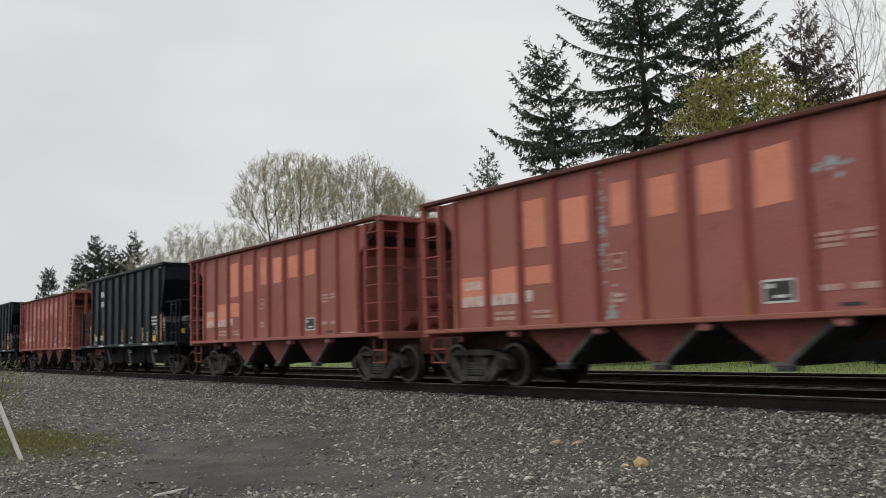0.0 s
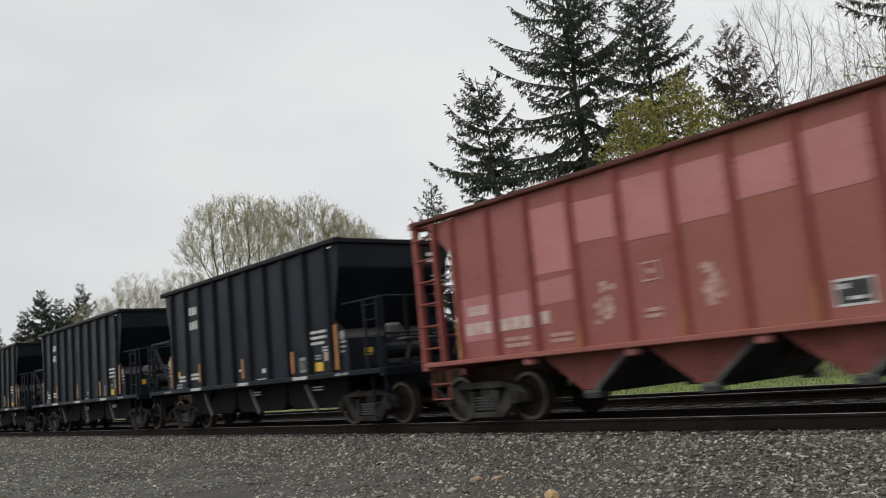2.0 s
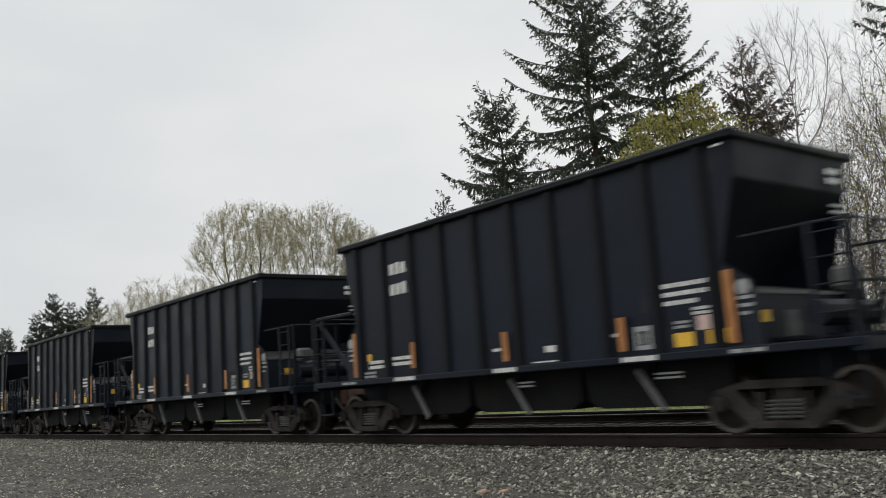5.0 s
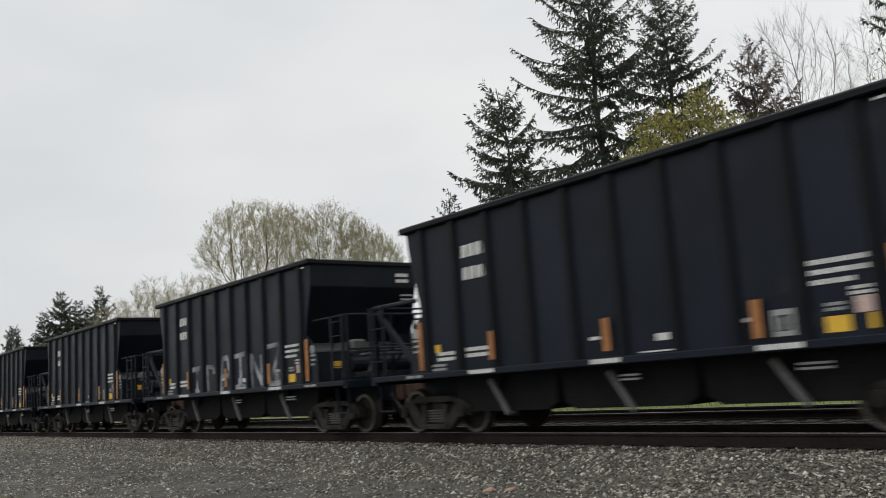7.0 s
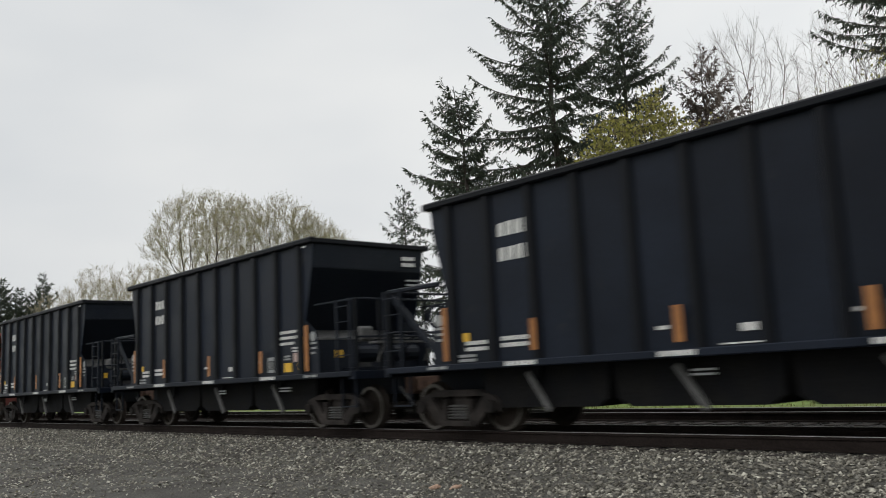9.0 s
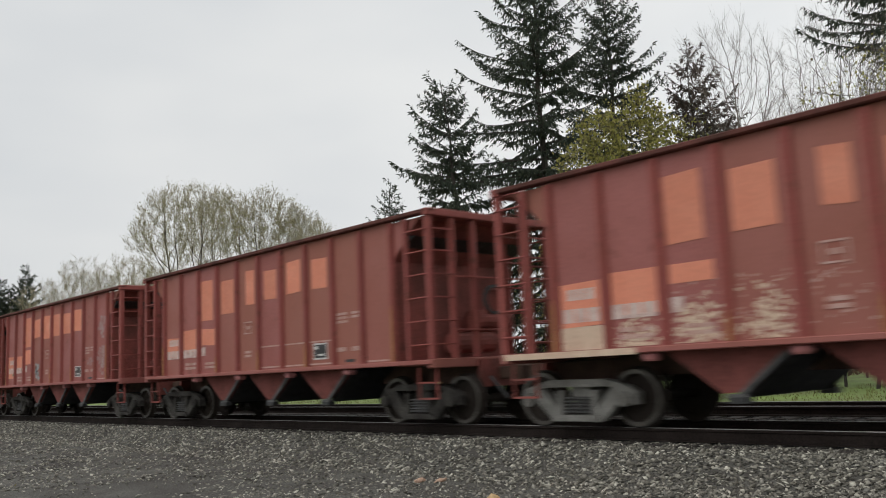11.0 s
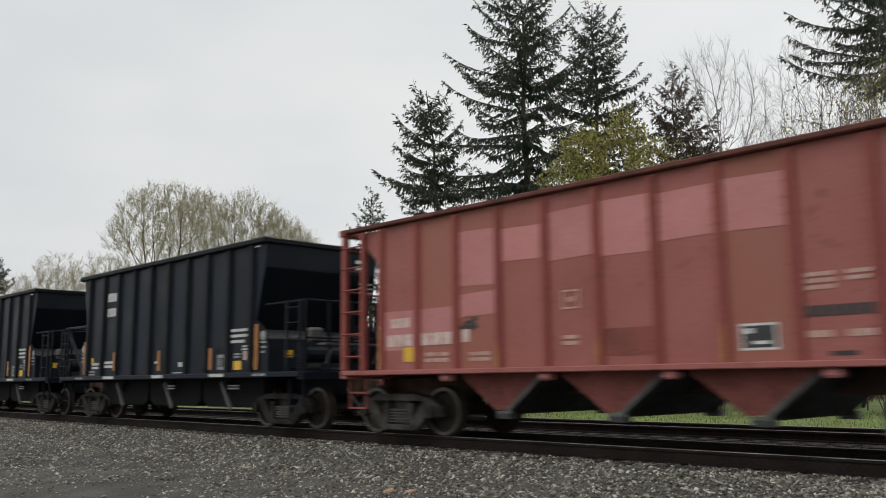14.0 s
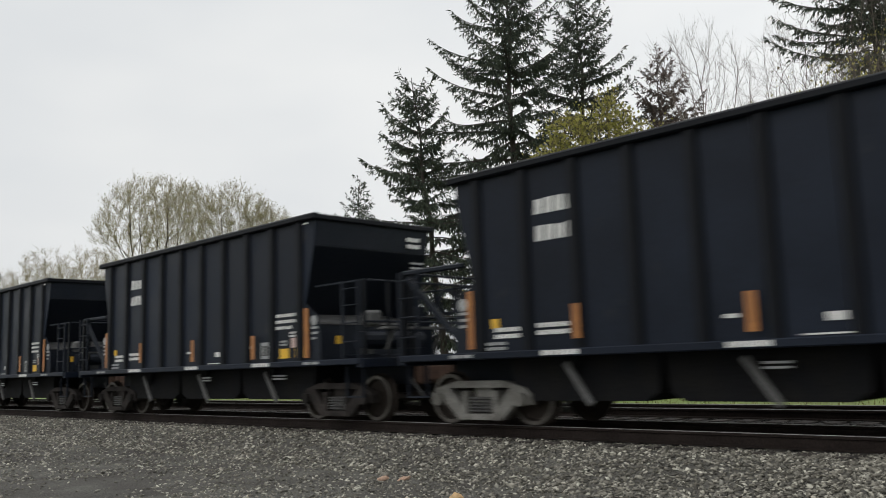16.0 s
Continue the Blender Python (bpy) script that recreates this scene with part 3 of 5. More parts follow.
    # brake gear on the leading end
    wheel = part("brake_wheel", lathe([(0.22, -0.03), (0.27, -0.03), (0.27, 0.03), (0.22, 0.03), (0.22, -0.03)], (0, 0), 20, caps=False), SOOT, car, "dark hand brake wheel")
    wheel.matrix_basis = pose(5.80, -0.15, 2.15, 0, 0, 90)
    part("brake_box", box(5.66, 5.76, -0.30, 0.0, 1.9, 2.35, bevel=0.03), RED_DARK, car, "dark hand brake housing")
    part("brake_cylinder", rod((5.0, -0.5, 1.42), (5.0, 0.5, 1.42), 0.19, 14), RED_DARK, car)
    part("air_tank", rod((4.85, 0.2, 1.85), (4.85, 1.1, 1.85), 0.2, 14), RED_DARK, car)
    # three discharge bays, in the red darkened for shade
    for u in (-2.05, 0.0, 2.05):
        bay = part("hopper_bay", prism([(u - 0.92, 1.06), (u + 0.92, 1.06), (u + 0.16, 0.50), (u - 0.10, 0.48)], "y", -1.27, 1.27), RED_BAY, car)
        for s in (-1, 1):
            part("door_frame", beam((u + 0.14, s * 1.29, 0.46), (u + 0.80, s * 1.29, 0.98), 0.04, 0.06), GREY_DUST_LIT, bay, "grey worn door frame")
            part("door_frame", beam((u - 0.05, s * 1.29, 0.44), (u + 0.24, s * 1.29, 0.44), 0.06, 0.07), GREY_DUST_LIT, bay)
            part("latch", box(u + 0.0, u + 0.26, s * 1.20, s * 1.36, 0.36, 0.44), SOOT, bay)
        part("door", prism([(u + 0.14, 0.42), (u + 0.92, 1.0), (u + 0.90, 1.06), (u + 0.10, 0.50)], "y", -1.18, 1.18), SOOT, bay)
    part("lading", prism([(-5.2, 3.3), (-4.2, 3.48), (0, 3.52), (4.2, 3.48), (5.2, 3.3), (4.4, 2.9), (-4.4, 2.9)], "y", -1.46, 1.46), COAL, car, "black coal inside the car")
    for u in (-4.67, 4.67):
        build_truck(car, u, TRUCK_MID)
    return car


def decal(car, name, u0, u1, z0, z1, mat, label="", y=1.492, skew=0.0):
    d = 0.004
    bm = prism([(u0, z0), (u1, z0 + skew), (u1, z1 + skew), (u0, z1)], "y", -y, -y - d)
    return part(name, bm, mat, car, label)


def panel(p, a=0.12, b=0.88):
    """The stretch of side panel p, of ten, between two ribs."""
    u = -4.6 + 0.92 * p
    return u + 0.92 * a, u + 0.92 * b


def bars(car, u0, u1, z0, z1, rows, mat, gaps=3, name="stencil_bar"):
    """Unreadable lettering as plain bars, all of one block in one part."""
    bm = bmesh.new()
    h = (z1 - z0) / (rows * 1.6 - 0.6)
    w = (u1 - u0) / (gaps + 1)
    for r in range(rows):
        for g in range(gaps + 1):
            a = u0 + w * g
            prism([(a, z0 + 1.6 * h * r), (a + w * 0.84, z0 + 1.6 * h * r), (a + w * 0.84, z0 + 1.6 * h * r + h), (a, z0 + 1.6 * h * r + h)], "y", -1.4965, -1.5, bm)
    return tagged(part(name, bm, mat, car), kind="stuff")


def spray(car, u, z, w, h, mat, seed, name, label, blobs=26, y=1.4932, grain=1.0):
    """A ragged patch of sprayed paint: overlapping irregular dabs, all in one part."""
    rng, bm = random.Random(seed), bmesh.new()
    for k in range(blobs):
        a, b = u + rng.gauss(0, w * 0.42), z + rng.gauss(0, h * 0.42)
        r = (rng.uniform(0.12, 0.3) * min(w, h) + 0.012) * grain
        n = 7
        ring = [(a + r * rng.uniform(0.5, 1.3) * math.cos(6.283 * i / n), max(1.14, b + r * rng.uniform(0.4, 1.1) * math.sin(6.283 * i / n))) for i in range(n)]
        prism(ring, "y", -y, -y - 0.0015 - 0.00002 * k, bm)
    return tagged(part(name, bm, mat, car, label), kind="stuff")


def dress_red(car, seed, patch, extras=""):
    rng = random.Random(seed)
    j = lambda a: rng.uniform(-a, a)
    tone = "orange" if patch is ORANGE_PATCH else "pink"
    upper = ((2, 0.12, 0.72, 2.42, 3.30), (3, 0.16, 0.80, 2.50, 3.22), (4, 0.38, 0.78, 2.58, 3.34), (5, 0.22, 0.76, 2.66, 3.22), (6, 0.20, 0.76, 2.62, 3.28), (7, 0.20, 0.78, 2.60, 3.30))
    lower = ((0, 0.12, 0.88, 1.52, 2.04), (1, 0.10, 0.90, 1.62, 2.14), (2, 0.12, 0.82, 1.84, 2.20))
    if "broad" in extras:
        # the band runs from rib to rib
        upper = ((2, 0.08, 0.92, 2.36, 3.36), (3, 0.08, 0.92, 2.66, 3.28), (4, 0.08, 0.92, 2.62, 3.38), (5, 0.08, 0.92, 2.66, 3.34), (6, 0.08, 0.92, 2.70, 3.30), (7, 0.08, 0.92, 2.66, 3.36))
        lower = ((0, 0.08, 0.92, 1.40, 2.12), (1, 0.08, 0.92, 1.66, 2.08), (2, 0.08, 0.92, 1.86, 2.26))
    for p, a, b, z0, z1 in upper + lower:
        u0, u1 = panel(p, a, b)
        decal(car, "paint_patch", u0, u1, z0 + j(0.08), z1 + j(0.06), patch, f"{tone} repainted patch", skew=j(0.03))
    for p, a, b, z0, z1, rows, gaps in ((0, 0.25, 0.80, 1.84, 2.0, 1, 2), (0, 0.15, 0.88, 1.52, 1.72, 1, 2), (1, 0.10, 0.90, 1.52, 1.72, 1, 2), (2, 0.12, 0.34, 1.54, 1.74, 1, 0), (1, 0.2, 0.8, 1.24, 1.40, 2, 2), (2, 0.3, 0.8, 1.24, 1.38, 2, 2), (4, 0.3, 0.66, 1.42, 1.56, 2, 0), (8, 0.12, 0.5, 1.92, 2.12, 3, 1), (8, 0.62, 0.92, 2.0, 2.12, 2, 1), (8, 0.10, 0.42, 1.38, 1.46, 1, 2), (8, 0.58, 0.92, 1.38, 1.46, 1, 2)):
        u0, u1 = panel(p, a, b)
        bars(car, u0, u1, z0, z1, rows, MARK if p < 3 and z0 > 1.5 else PALE, gaps, "stencil")
    # the outlined emblem above the small stencils
    u0, u1 = panel(4, 0.30, 0.64)
    bm = bmesh.new()
    for x0, x1, za, zb in ((u0, u1, 1.93, 1.955), (u0, u1, 2.175, 2.20), (u0, u0 + 0.025, 1.955, 2.175), (u1 - 0.025, u1, 1.955, 2.175), (u0 + 0.10, u1 - 0.10, 2.03, 2.10)):
        prism([(x0, za), (x1, za), (x1, zb), (x0, zb)], "y", -1.4965, -1.5, bm)
    part("emblem", bm, PALE, car, "worn white outlined square")
    u0, u1 = panel(8, 0.36, 0.68)
    decal(car, "dark_plate", u0, u1, 1.175, 1.225, SOOT, "small dark plate")
    u0, u1 = panel(7, 0.22, 0.72)
    plate = decal(car, "data_plate", u0, u1, 1.26, 1.58, WHITE, "black data plate with a white border", 1.493)
    bm = prism([(u0 + 0.03, 1.29), (u1 - 0.03, 1.29), (u1 - 0.03, 1.55), (u0 + 0.03, 1.55)], "y", -1.4975, -1.5)
    part("plate_field", bm, SOOT, plate, "black field")
    bm = prism([(u0 + 0.16, 1.33), (u1 - 0.10, 1.33), (u1 - 0.10, 1.37), (u0 + 0.16, 1.37)], "y", -1.5005, -1.503)
    prism([(u0 + 0.05, 1.46), (u0 + 0.16, 1.46), (u0 + 0.16, 1.52), (u0 + 0.05, 1.52)], "y", -1.5005, -1.503, bm)
    part("plate_bar", bm, WHITE, plate, "white bars")
    u0, u1 = panel(9, 0.1, 0.8)
    decal(car, "paint_line", u0, u1, 1.15, 1.18, PALE)
    if "yellow" in extras:
        u0, u1 = panel(9, 0.48, 0.90)
        sign = decal(car, "yellow_label", u0, u1, 1.36, 1.62, YELLOW, "yellow label with dark bars")
        for z in (1.42, 1.48, 1.54):
            part("label_bar", prism([(u0 + 0.05, z), (u1 - 0.05, z), (u1 - 0.05, z + 0.02), (u0 + 0.05, z + 0.02)], "y", -1.4965, -1.498), RUST_STREAK, sign)
        decal(car, "yellow_label", 5.1, 5.35, 1.05, 1.12, YELLOW, "", 1.595)
    if "cream" in extras:
        u0, u1 = panel(0, 0.08, 0.92)
        decal(car, "cream_splash", u0, u1, 1.13, 1.46, CREAM, "cream paint splashed over the lower panel", 1.4885)
        for p, z, h, n in ((0, 1.46, 0.16, 60), (1, 1.22, 0.34, 200), (2, 1.28, 0.46, 170), (3, 1.32, 0.52, 130)):
            u0, u1 = panel(p, 0.3, 0.7)
            spray(car, (u0 + u1) / 2, z, 0.42, h, CREAM, 200 + p, "cream_splash", "cream paint splashed over the lower panel", n, 1.4925, 0.34)
        rnd2, bm = random.Random(77), bmesh.new()
        for k in range(170):
            p = rnd2.choice((2, 2, 3, 3, 4))
            a = rnd2.uniform(*panel(p, 0.1, 0.85))
            z = 1.16 + 0.75 * rnd2.random() ** 1.5
            w2, h2 = rnd2.uniform(0.02, 0.07), rnd2.uniform(0.015, 0.05)
            prism([(a, z), (a + w2, z + 0.01), (a + w2 * 0.8, z + h2), (a + 0.005, z + h2 * 0.8)], "y", -1.4925, -1.4935, bm)
        tagged(part("cream_fleck", bm, PALE, car, "flecks of pale splashed paint"), kind="stuff")
        decal(car, "cream_sill", -5.6, -3.2, 1.03, 1.12, CREAM, "", 1.593)
    if "teal" in extras:
        u0, u1 = panel(4, -0.02, 0.3)
        spray(car, u0 + 0.17, 2.5, 0.10, 0.95, TEAL, 5, "spray_streak", "teal grey spray paint streak", 44)
        spray(car, u0 + 0.32, 1.35, 0.13, 0.36, TEAL, 6, "spray_streak", "teal grey spray paint streak", 22)
        u0, u1 = panel(8, 0.1, 0.6)
        spray(car, (u0 + u1) / 2, 2.98, 0.26, 0.14, TEAL, 7, "spray_spot", "teal grey spray paint spot", 18)
    if "green" in extras:
        u0, u1 = panel(0, 0.5, 0.82)
        spray(car, (u0 + u1) / 2, 1.46, 0.09, 0.07, GREEN_SPRAY, 8, "spray_spot", "green spray paint spot", 10, 1.4975)
    if "tags" in extras:
        # three sand-coloured scrawls, each larger than the last: a ring of dabs with loose strokes in it
        for p, r, zc in ((3, 0.24, 1.72), (4, 0.36, 1.72), (5, 0.47, 1.70)):
            u, pen = sum(panel(p)) / 2, random.Random(p)
            bm = bmesh.new()
            for k in range(30 + 12 * p):
                loop = k % 3
                a0 = k * 0.47 + p
                q0 = r * (0.95, 0.62, 0.35)[loop] * pen.uniform(0.8, 1.1)
                x0, z0 = u + 0.80 * q0 * math.cos(a0), zc + q0 * math.sin(a0)
                turn = a0 + 1.57 + pen.uniform(-0.7, 0.7)
                ln, wd = r * pen.uniform(0.14, 0.30), pen.uniform(0.018, 0.034)
                dx, dz = math.cos(turn), math.sin(turn)
                prism([(x0 - dx * ln + dz * wd, max(1.15, z0 - dz * ln - dx * wd)), (x0 + dx * ln + dz * wd, max(1.15, z0 + dz * ln - dx * wd)), (x0 + dx * ln - dz * wd, max(1.155, z0 + dz * ln + dx * wd)), (x0 - dx * ln - dz * wd, max(1.155, z0 - dz * ln + dx * wd))], "y", -1.4955, -1.4965 - 0.0001 * k, bm)
            tagged(part("spray_tag", bm, SAND_SPRAY, car, "sand coloured spray paint scrawl"), kind="stuff")
            if p != 5:
                spray(car, u, 1.32, 0.10, 0.22, SAND_SPRAY, 60 + p, "spray_drip", "sand coloured paint drips", 14)
    if "chalk" in extras:
        for p in (3, 5):
            u0, u1 = panel(p, 0.3, 0.75)
            spray(car, (u0 + u1) / 2, 1.72, 0.22, 0.42, PALE, 70 + p, "spray_smear", "faint pale spray paint", 22)
    if "haze" in extras:
        for p, z, w, h in ((9, 2.72, 0.34, 0.32), (9, 1.75, 0.36, 0.42), (8, 1.70, 0.30, 0.14)):
            u0, u1 = panel(p, 0.1, 0.9)
            spray(car, (u0 + u1) / 2, z, w, h, HAZE_SPRAY, 80 + p + int(z * 10), "spray_smear", "thin grey spray paint", 34)
        u0, u1 = panel(3, 0.1, 0.9)
        spray(car, (u0 + u1) / 2, 1.52, 0.30, 0.34, TEAL, 83, "spray_smear", "teal grey spray paint scrawl", 16)
        spray(car, (u0 + u1) / 2 - 0.1, 1.52, 0.26, 0.30, SOOT, 84, "spray_smear", "black spray paint scrawl", 6, 1.4955)
    if "yellowlow" in extras:
        u0, u1 = panel(0, 0.62, 0.92)
        decal(car, "yellow_label", u0, u1, 1.26, 1.50, YELLOW, "small yellow label", 1.4985)
        spray(car, u0 + 0.05, 1.55, 0.08, 0.07, GREEN_SPRAY, 91, "spray_spot", "green spray paint spot", 9, 1.4975)
        u0, u1 = panel(2, 0.05, 0.7)
        spray(car, (u0 + u1) / 2, 1.80, 0.24, 0.16, SOOT, 92, "spray_scrawl", "black spray paint scrawl", 16, 1.4975)
    if "dark" in extras:
        u0, u1 = panel(8, 0.02, 0.5)
        bm = prism([(u0, 2.25), (u0 + 0.2, 2.12), (u1, 2.2), (u1 - 0.05, 2.5), (u0 + 0.2, 2.62), (u0 + 0.02, 2.6)], "y", -1.491, -1.495)
        part("scorch_patch", bm, RED_DARK, car, "dark worn patch")
    if "scrawl" in extras:
        u0, u1 = panel(8, 0.1, 0.95)
        bars(car, u0, u1, 1.62, 1.74, 1, SOOT, 5, "spray_scrawl")
        u0, u1 = panel(5, 0.1, 0.9)
        decal(car, "paint_patch", u0, u1, 1.25, 1.62, RED_DARK, "dark brown repainted patch")
    if "box" in extras:
        for p in (5, 6, 7):
            u0, u1 = panel(p, 0.05, 0.95)
            decal(car, "chalk_line", u0, u1, 1.60, 1.63, PALE, "white painted outline")
            decal(car, "chalk_line", u0, u1, 1.16, 1.19, PALE)


def black_car():
    car = thing("hopper_car", "black steel hopper car with amber reflectors and white stencils", "hopper car", "cars of the passing train")
    Y = 1.487
    for s in (-1, 1):
        for k in range(9):
            part("side_panel", box(-4.2 + 0.93 * k, -3.27 + 0.93 * k, s * (Y - 0.02), s * Y, 1.10, 3.85), BLACK, car)
        for e in (-1, 1):
            part("corner_panel", prism([(e * 4.17, 1.10), (e * 4.32, 1.10), (e * 4.32, 2.2), (e * 4.62, 3.35), (e * 4.68, 3.85), (e * 4.17, 3.85)], "y", s * (Y - 0.021), s * (Y - 0.001)), BLACK, car)
        for k in range(10):
            u = -4.2 + 0.93 * k
            b = prism([(u - 0.10, 0), (u + 0.10, 0), (u + 0.06, 0.075), (u - 0.06, 0.075)], "y", 1.14, 3.84)
            for v in b.verts:
                v.co = Vector((v.co.x, s * (Y + v.co.z), v.co.y))
            part("rib", b, BLACK_RIB, car)
        part("top_chord", box(-4.76, 4.76, s * (Y + 0.12), s * (Y - 0.05), 3.83, 3.935, bevel=0.02), BLACK_RIB, car, "dusty black top rail")
        part("chord_edge", box(-4.77, 4.77, s * (Y + 0.10), s * (Y - 0.03), 3.935, 3.945), GREY_DUST_LIT, car, "grey dusty upper edge")
        part("side_sill", box(-6.0, 6.0, s * (Y + 0.09), s * (Y - 0.10), 1.04, 1.15, bevel=0.015), BLACK, car)
    for e in (-1, 1):
        part("end_sheet", prism([(e * 4.60, 3.34), (e * 4.64, 3.34), (e * 4.70, 3.85), (e * 4.66, 3.85)], "y", -Y + 0.02, Y - 0.02), BLACK_END, car)
        part("end_top_rail", box(e * 4.62, e * 4.78, -Y - 0.12, Y + 0.12, 3.825, 3.93, bevel=0.015), BLACK_RIB, car)
        part("slope_sheet", prism([(e * 4.62, 3.36), (e * 4.62, 3.32), (e * 3.25, 2.02), (e * 3.25, 2.08)], "y", -Y + 0.02, Y - 0.02), BLACK_END, car, "sloping end sheet")
        # The leading apron gets lighter grey as painted-in light from above.
        part("apron", prism([(e * 3.3, 2.12), (e * 3.3, 2.08), (e * 4.42, 1.84), (e * 4.42, 1.88)], "y", -Y + 0.04, Y - 0.04), GREY_DUST_LIT if e > 0 else BLACK_END, car, "sloping apron, painted grey at the leading end for caught light")
        part("lower_bulkhead", box(e * 4.34, e * 4.40, -Y + 0.04, Y - 0.04, 1.12, 1.86), BLACK_END, car)
        # No hole is cut: a black block gives the doorway its darkness.
        part("bulkhead_opening", box(e * 4.39, e * 4.41, -0.25, 0.12, 1.18, 1.62), SOOT, car, "black block painted in for the unlit doorway in the end")
        for s in (-1, 1):
            part("corner_wing", prism([(e * 4.322, 1.12), (e * 4.78, 1.12), (e * 4.78, 1.62), (e * 4.70, 1.98), (e * 4.322, 2.24)], "y", s * (Y - 0.03), s * (Y - 0.012)), BLACK_END, car, "black corner plate")
        part("platform", box(e * 4.36, e * 6.02, -Y + 0.02, Y - 0.02, 1.08, 1.12), BLACK_END, car)
        part("end_sill", box(e * 5.92, e * 6.08, -Y - 0.06, Y + 0.06, 0.98, 1.15, bevel=0.015), BLACK, car)
        for y in (-1.42, -0.85, -0.28, 0.35, 0.95, 1.42) if e > 0 else (-1.42, 0.95, 1.42):
            w = 0.026 if e > 0 else 0.05
            part("end_rail_post", box(e * 5.98, e * 6.04, y - w, y + w, 1.15, 2.56), BLACK_RIB, car)
        for z in (1.80, 2.54):
            part("end_rail", rod((e * 6.02, -1.45, z), (e * 6.02, 1.45, z), 0.022, 6), BLACK_END, car)
        for s in (-1, 1):
            part("side_rail", rod((e * 4.60, s * 1.42, 2.54), (e * 6.02, s * 1.42, 2.54), 0.022 if e > 0 else 0.045, 6), BLACK_END, car)
            if e < 0:
                part("brace", beam((e * 6.0, s * 1.40, 2.50), (e * 4.55, s * 1.40, 1.16), 0.06, 0.10), BLACK_END, car, "diagonal end brace")
            zs = [1.45, 1.78, 2.1, 2.4]
            ladder(car, BLACK_END, [((e * 5.55, s * (Y + 0.06), 1.1), (e * 5.55, s * (Y + 0.06), 2.55)), ((e * 6.0, s * (Y + 0.06), 1.1), (e * 6.0, s * (Y + 0.06), 2.55))], [((e * 5.55, s * (Y + 0.08), z), (e * 6.0, s * (Y + 0.08), z)) for z in zs], 0.045, 0.012)
            part("step", beam((e * 5.95, s * 1.42, 1.0), (e * 5.95, s * 1.42, 0.46), 0.05, 0.02, beam((e * 5.5, s * 1.42, 1.0), (e * 5.5, s * 1.42, 0.46), 0.05, 0.02, beam((e * 5.97, s * 1.42, 0.47), (e * 5.48, s * 1.42, 0.47), 0.05, 0.03))), BLACK_END, car, "stirrup step")
        part("centre_sill_end", box(e * 3.9, e * 5.98, -0.30, 0.30, 0.66, 1.06, bevel=0.02), BLACK_END, car)
        part("draft_casting", box(e * 5.98, e * 6.22, -0.26, 0.26, 0.64, 1.02, bevel=0.04), RUST, car, "rusty draft casting")
        coupler(car, e * 5.9, RUST)
        part("pipe_bracket", rod((e * 5.2, -0.9, 1.5), (e * 5.2, 0.7, 1.5), 0.17, 12), BLACK_END, car, "black brake cylinder")
    part("centre_sill", box(-4.0, 4.0, -0.28, 0.28, 0.66, 1.10), BLACK_END, car)
    # brake gear on the leading end
    bm = box(6.04, 6.30, -1.15, 0.45, 1.66, 1.70)
    for y in (-0.95, 0.25):
        beam((6.05, y, 1.30), (6.27, y, 1.65), 0.04, 0.03, bm)
    part("brake_step", bm, GREY_DUST_LIT, car, "dusty grey brake step")
    part("brake_valve", box(5.58, 5.86, -1.18, -0.86, 1.72, 2.02, bevel=0.05), GREY_DUST_LIT, car, "dusty grey brake valve")
    part("brake_rod", rod((5.1, 0.3, 1.3), (5.95, 0.3, 2.1), 0.03, 6), BLACK_END, car)
    part("train_line", rod((4.4, -0.6, 1.22), (6.0, -0.45, 1.18), 0.035, 6), BLACK_END, car, "brake pipe")
    wheel = part("brake_wheel", lathe([(0.20, -0.03), (0.26, -0.03), (0.26, 0.03), (0.20, 0.03), (0.20, -0.03)], (0, 0), 20, caps=False), BLACK_END, car, "hand brake wheel")
    wheel.matrix_basis = pose(6.08, 0.62, 2.2, 0, 0, 90)
    for u in (-2.7, 0.0, 2.7):
        bay = part("hopper_bay", prism([(u - 1.33, 1.10), (u + 1.33, 1.10), (u + 1.26, 0.52), (u + 1.05, 0.40), (u - 1.05, 0.40), (u - 1.26, 0.52)], "y", -1.04, 1.04), BAY_BLACK, car, "black discharge bay, its colour deepened for shade")
        for s in (-1, 1):
            part("chute_edge", beam((u - 0.10, s * 1.26, 0.95), (u + 0.32, s * 1.26, 0.36), 0.05, 0.085), GREY_DUST_LIT, bay, "dusty grey chute edge")
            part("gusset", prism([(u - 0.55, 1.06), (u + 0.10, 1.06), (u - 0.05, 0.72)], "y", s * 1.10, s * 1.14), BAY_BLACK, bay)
    part("lading", prism([(-4.4, 3.5), (-3.4, 3.72), (0, 3.76), (3.4, 3.72), (4.4, 3.5), (3.4, 2.7), (-3.4, 2.7)], "y", -1.47, 1.47), COAL, car, "black coal inside the car")
    for u in (-4.69, 4.69):
        build_truck(car, u, TRUCK)
    # marks on the viewer's side
    for u0, u1, z0, z1 in ((-2.40, -2.28, 1.28, 1.76), (0.13, 0.26, 1.24, 1.72), (2.58, 2.71, 1.22, 1.70), (4.33, 4.46, 1.20, 2.14), (-4.46, -4.34, 1.20, 2.10)):
        decal(car, "reflector", u0, u1, z0, z1, AMBER, "amber reflective strip", 1.585 if abs(u0) < 4 else 1.52)
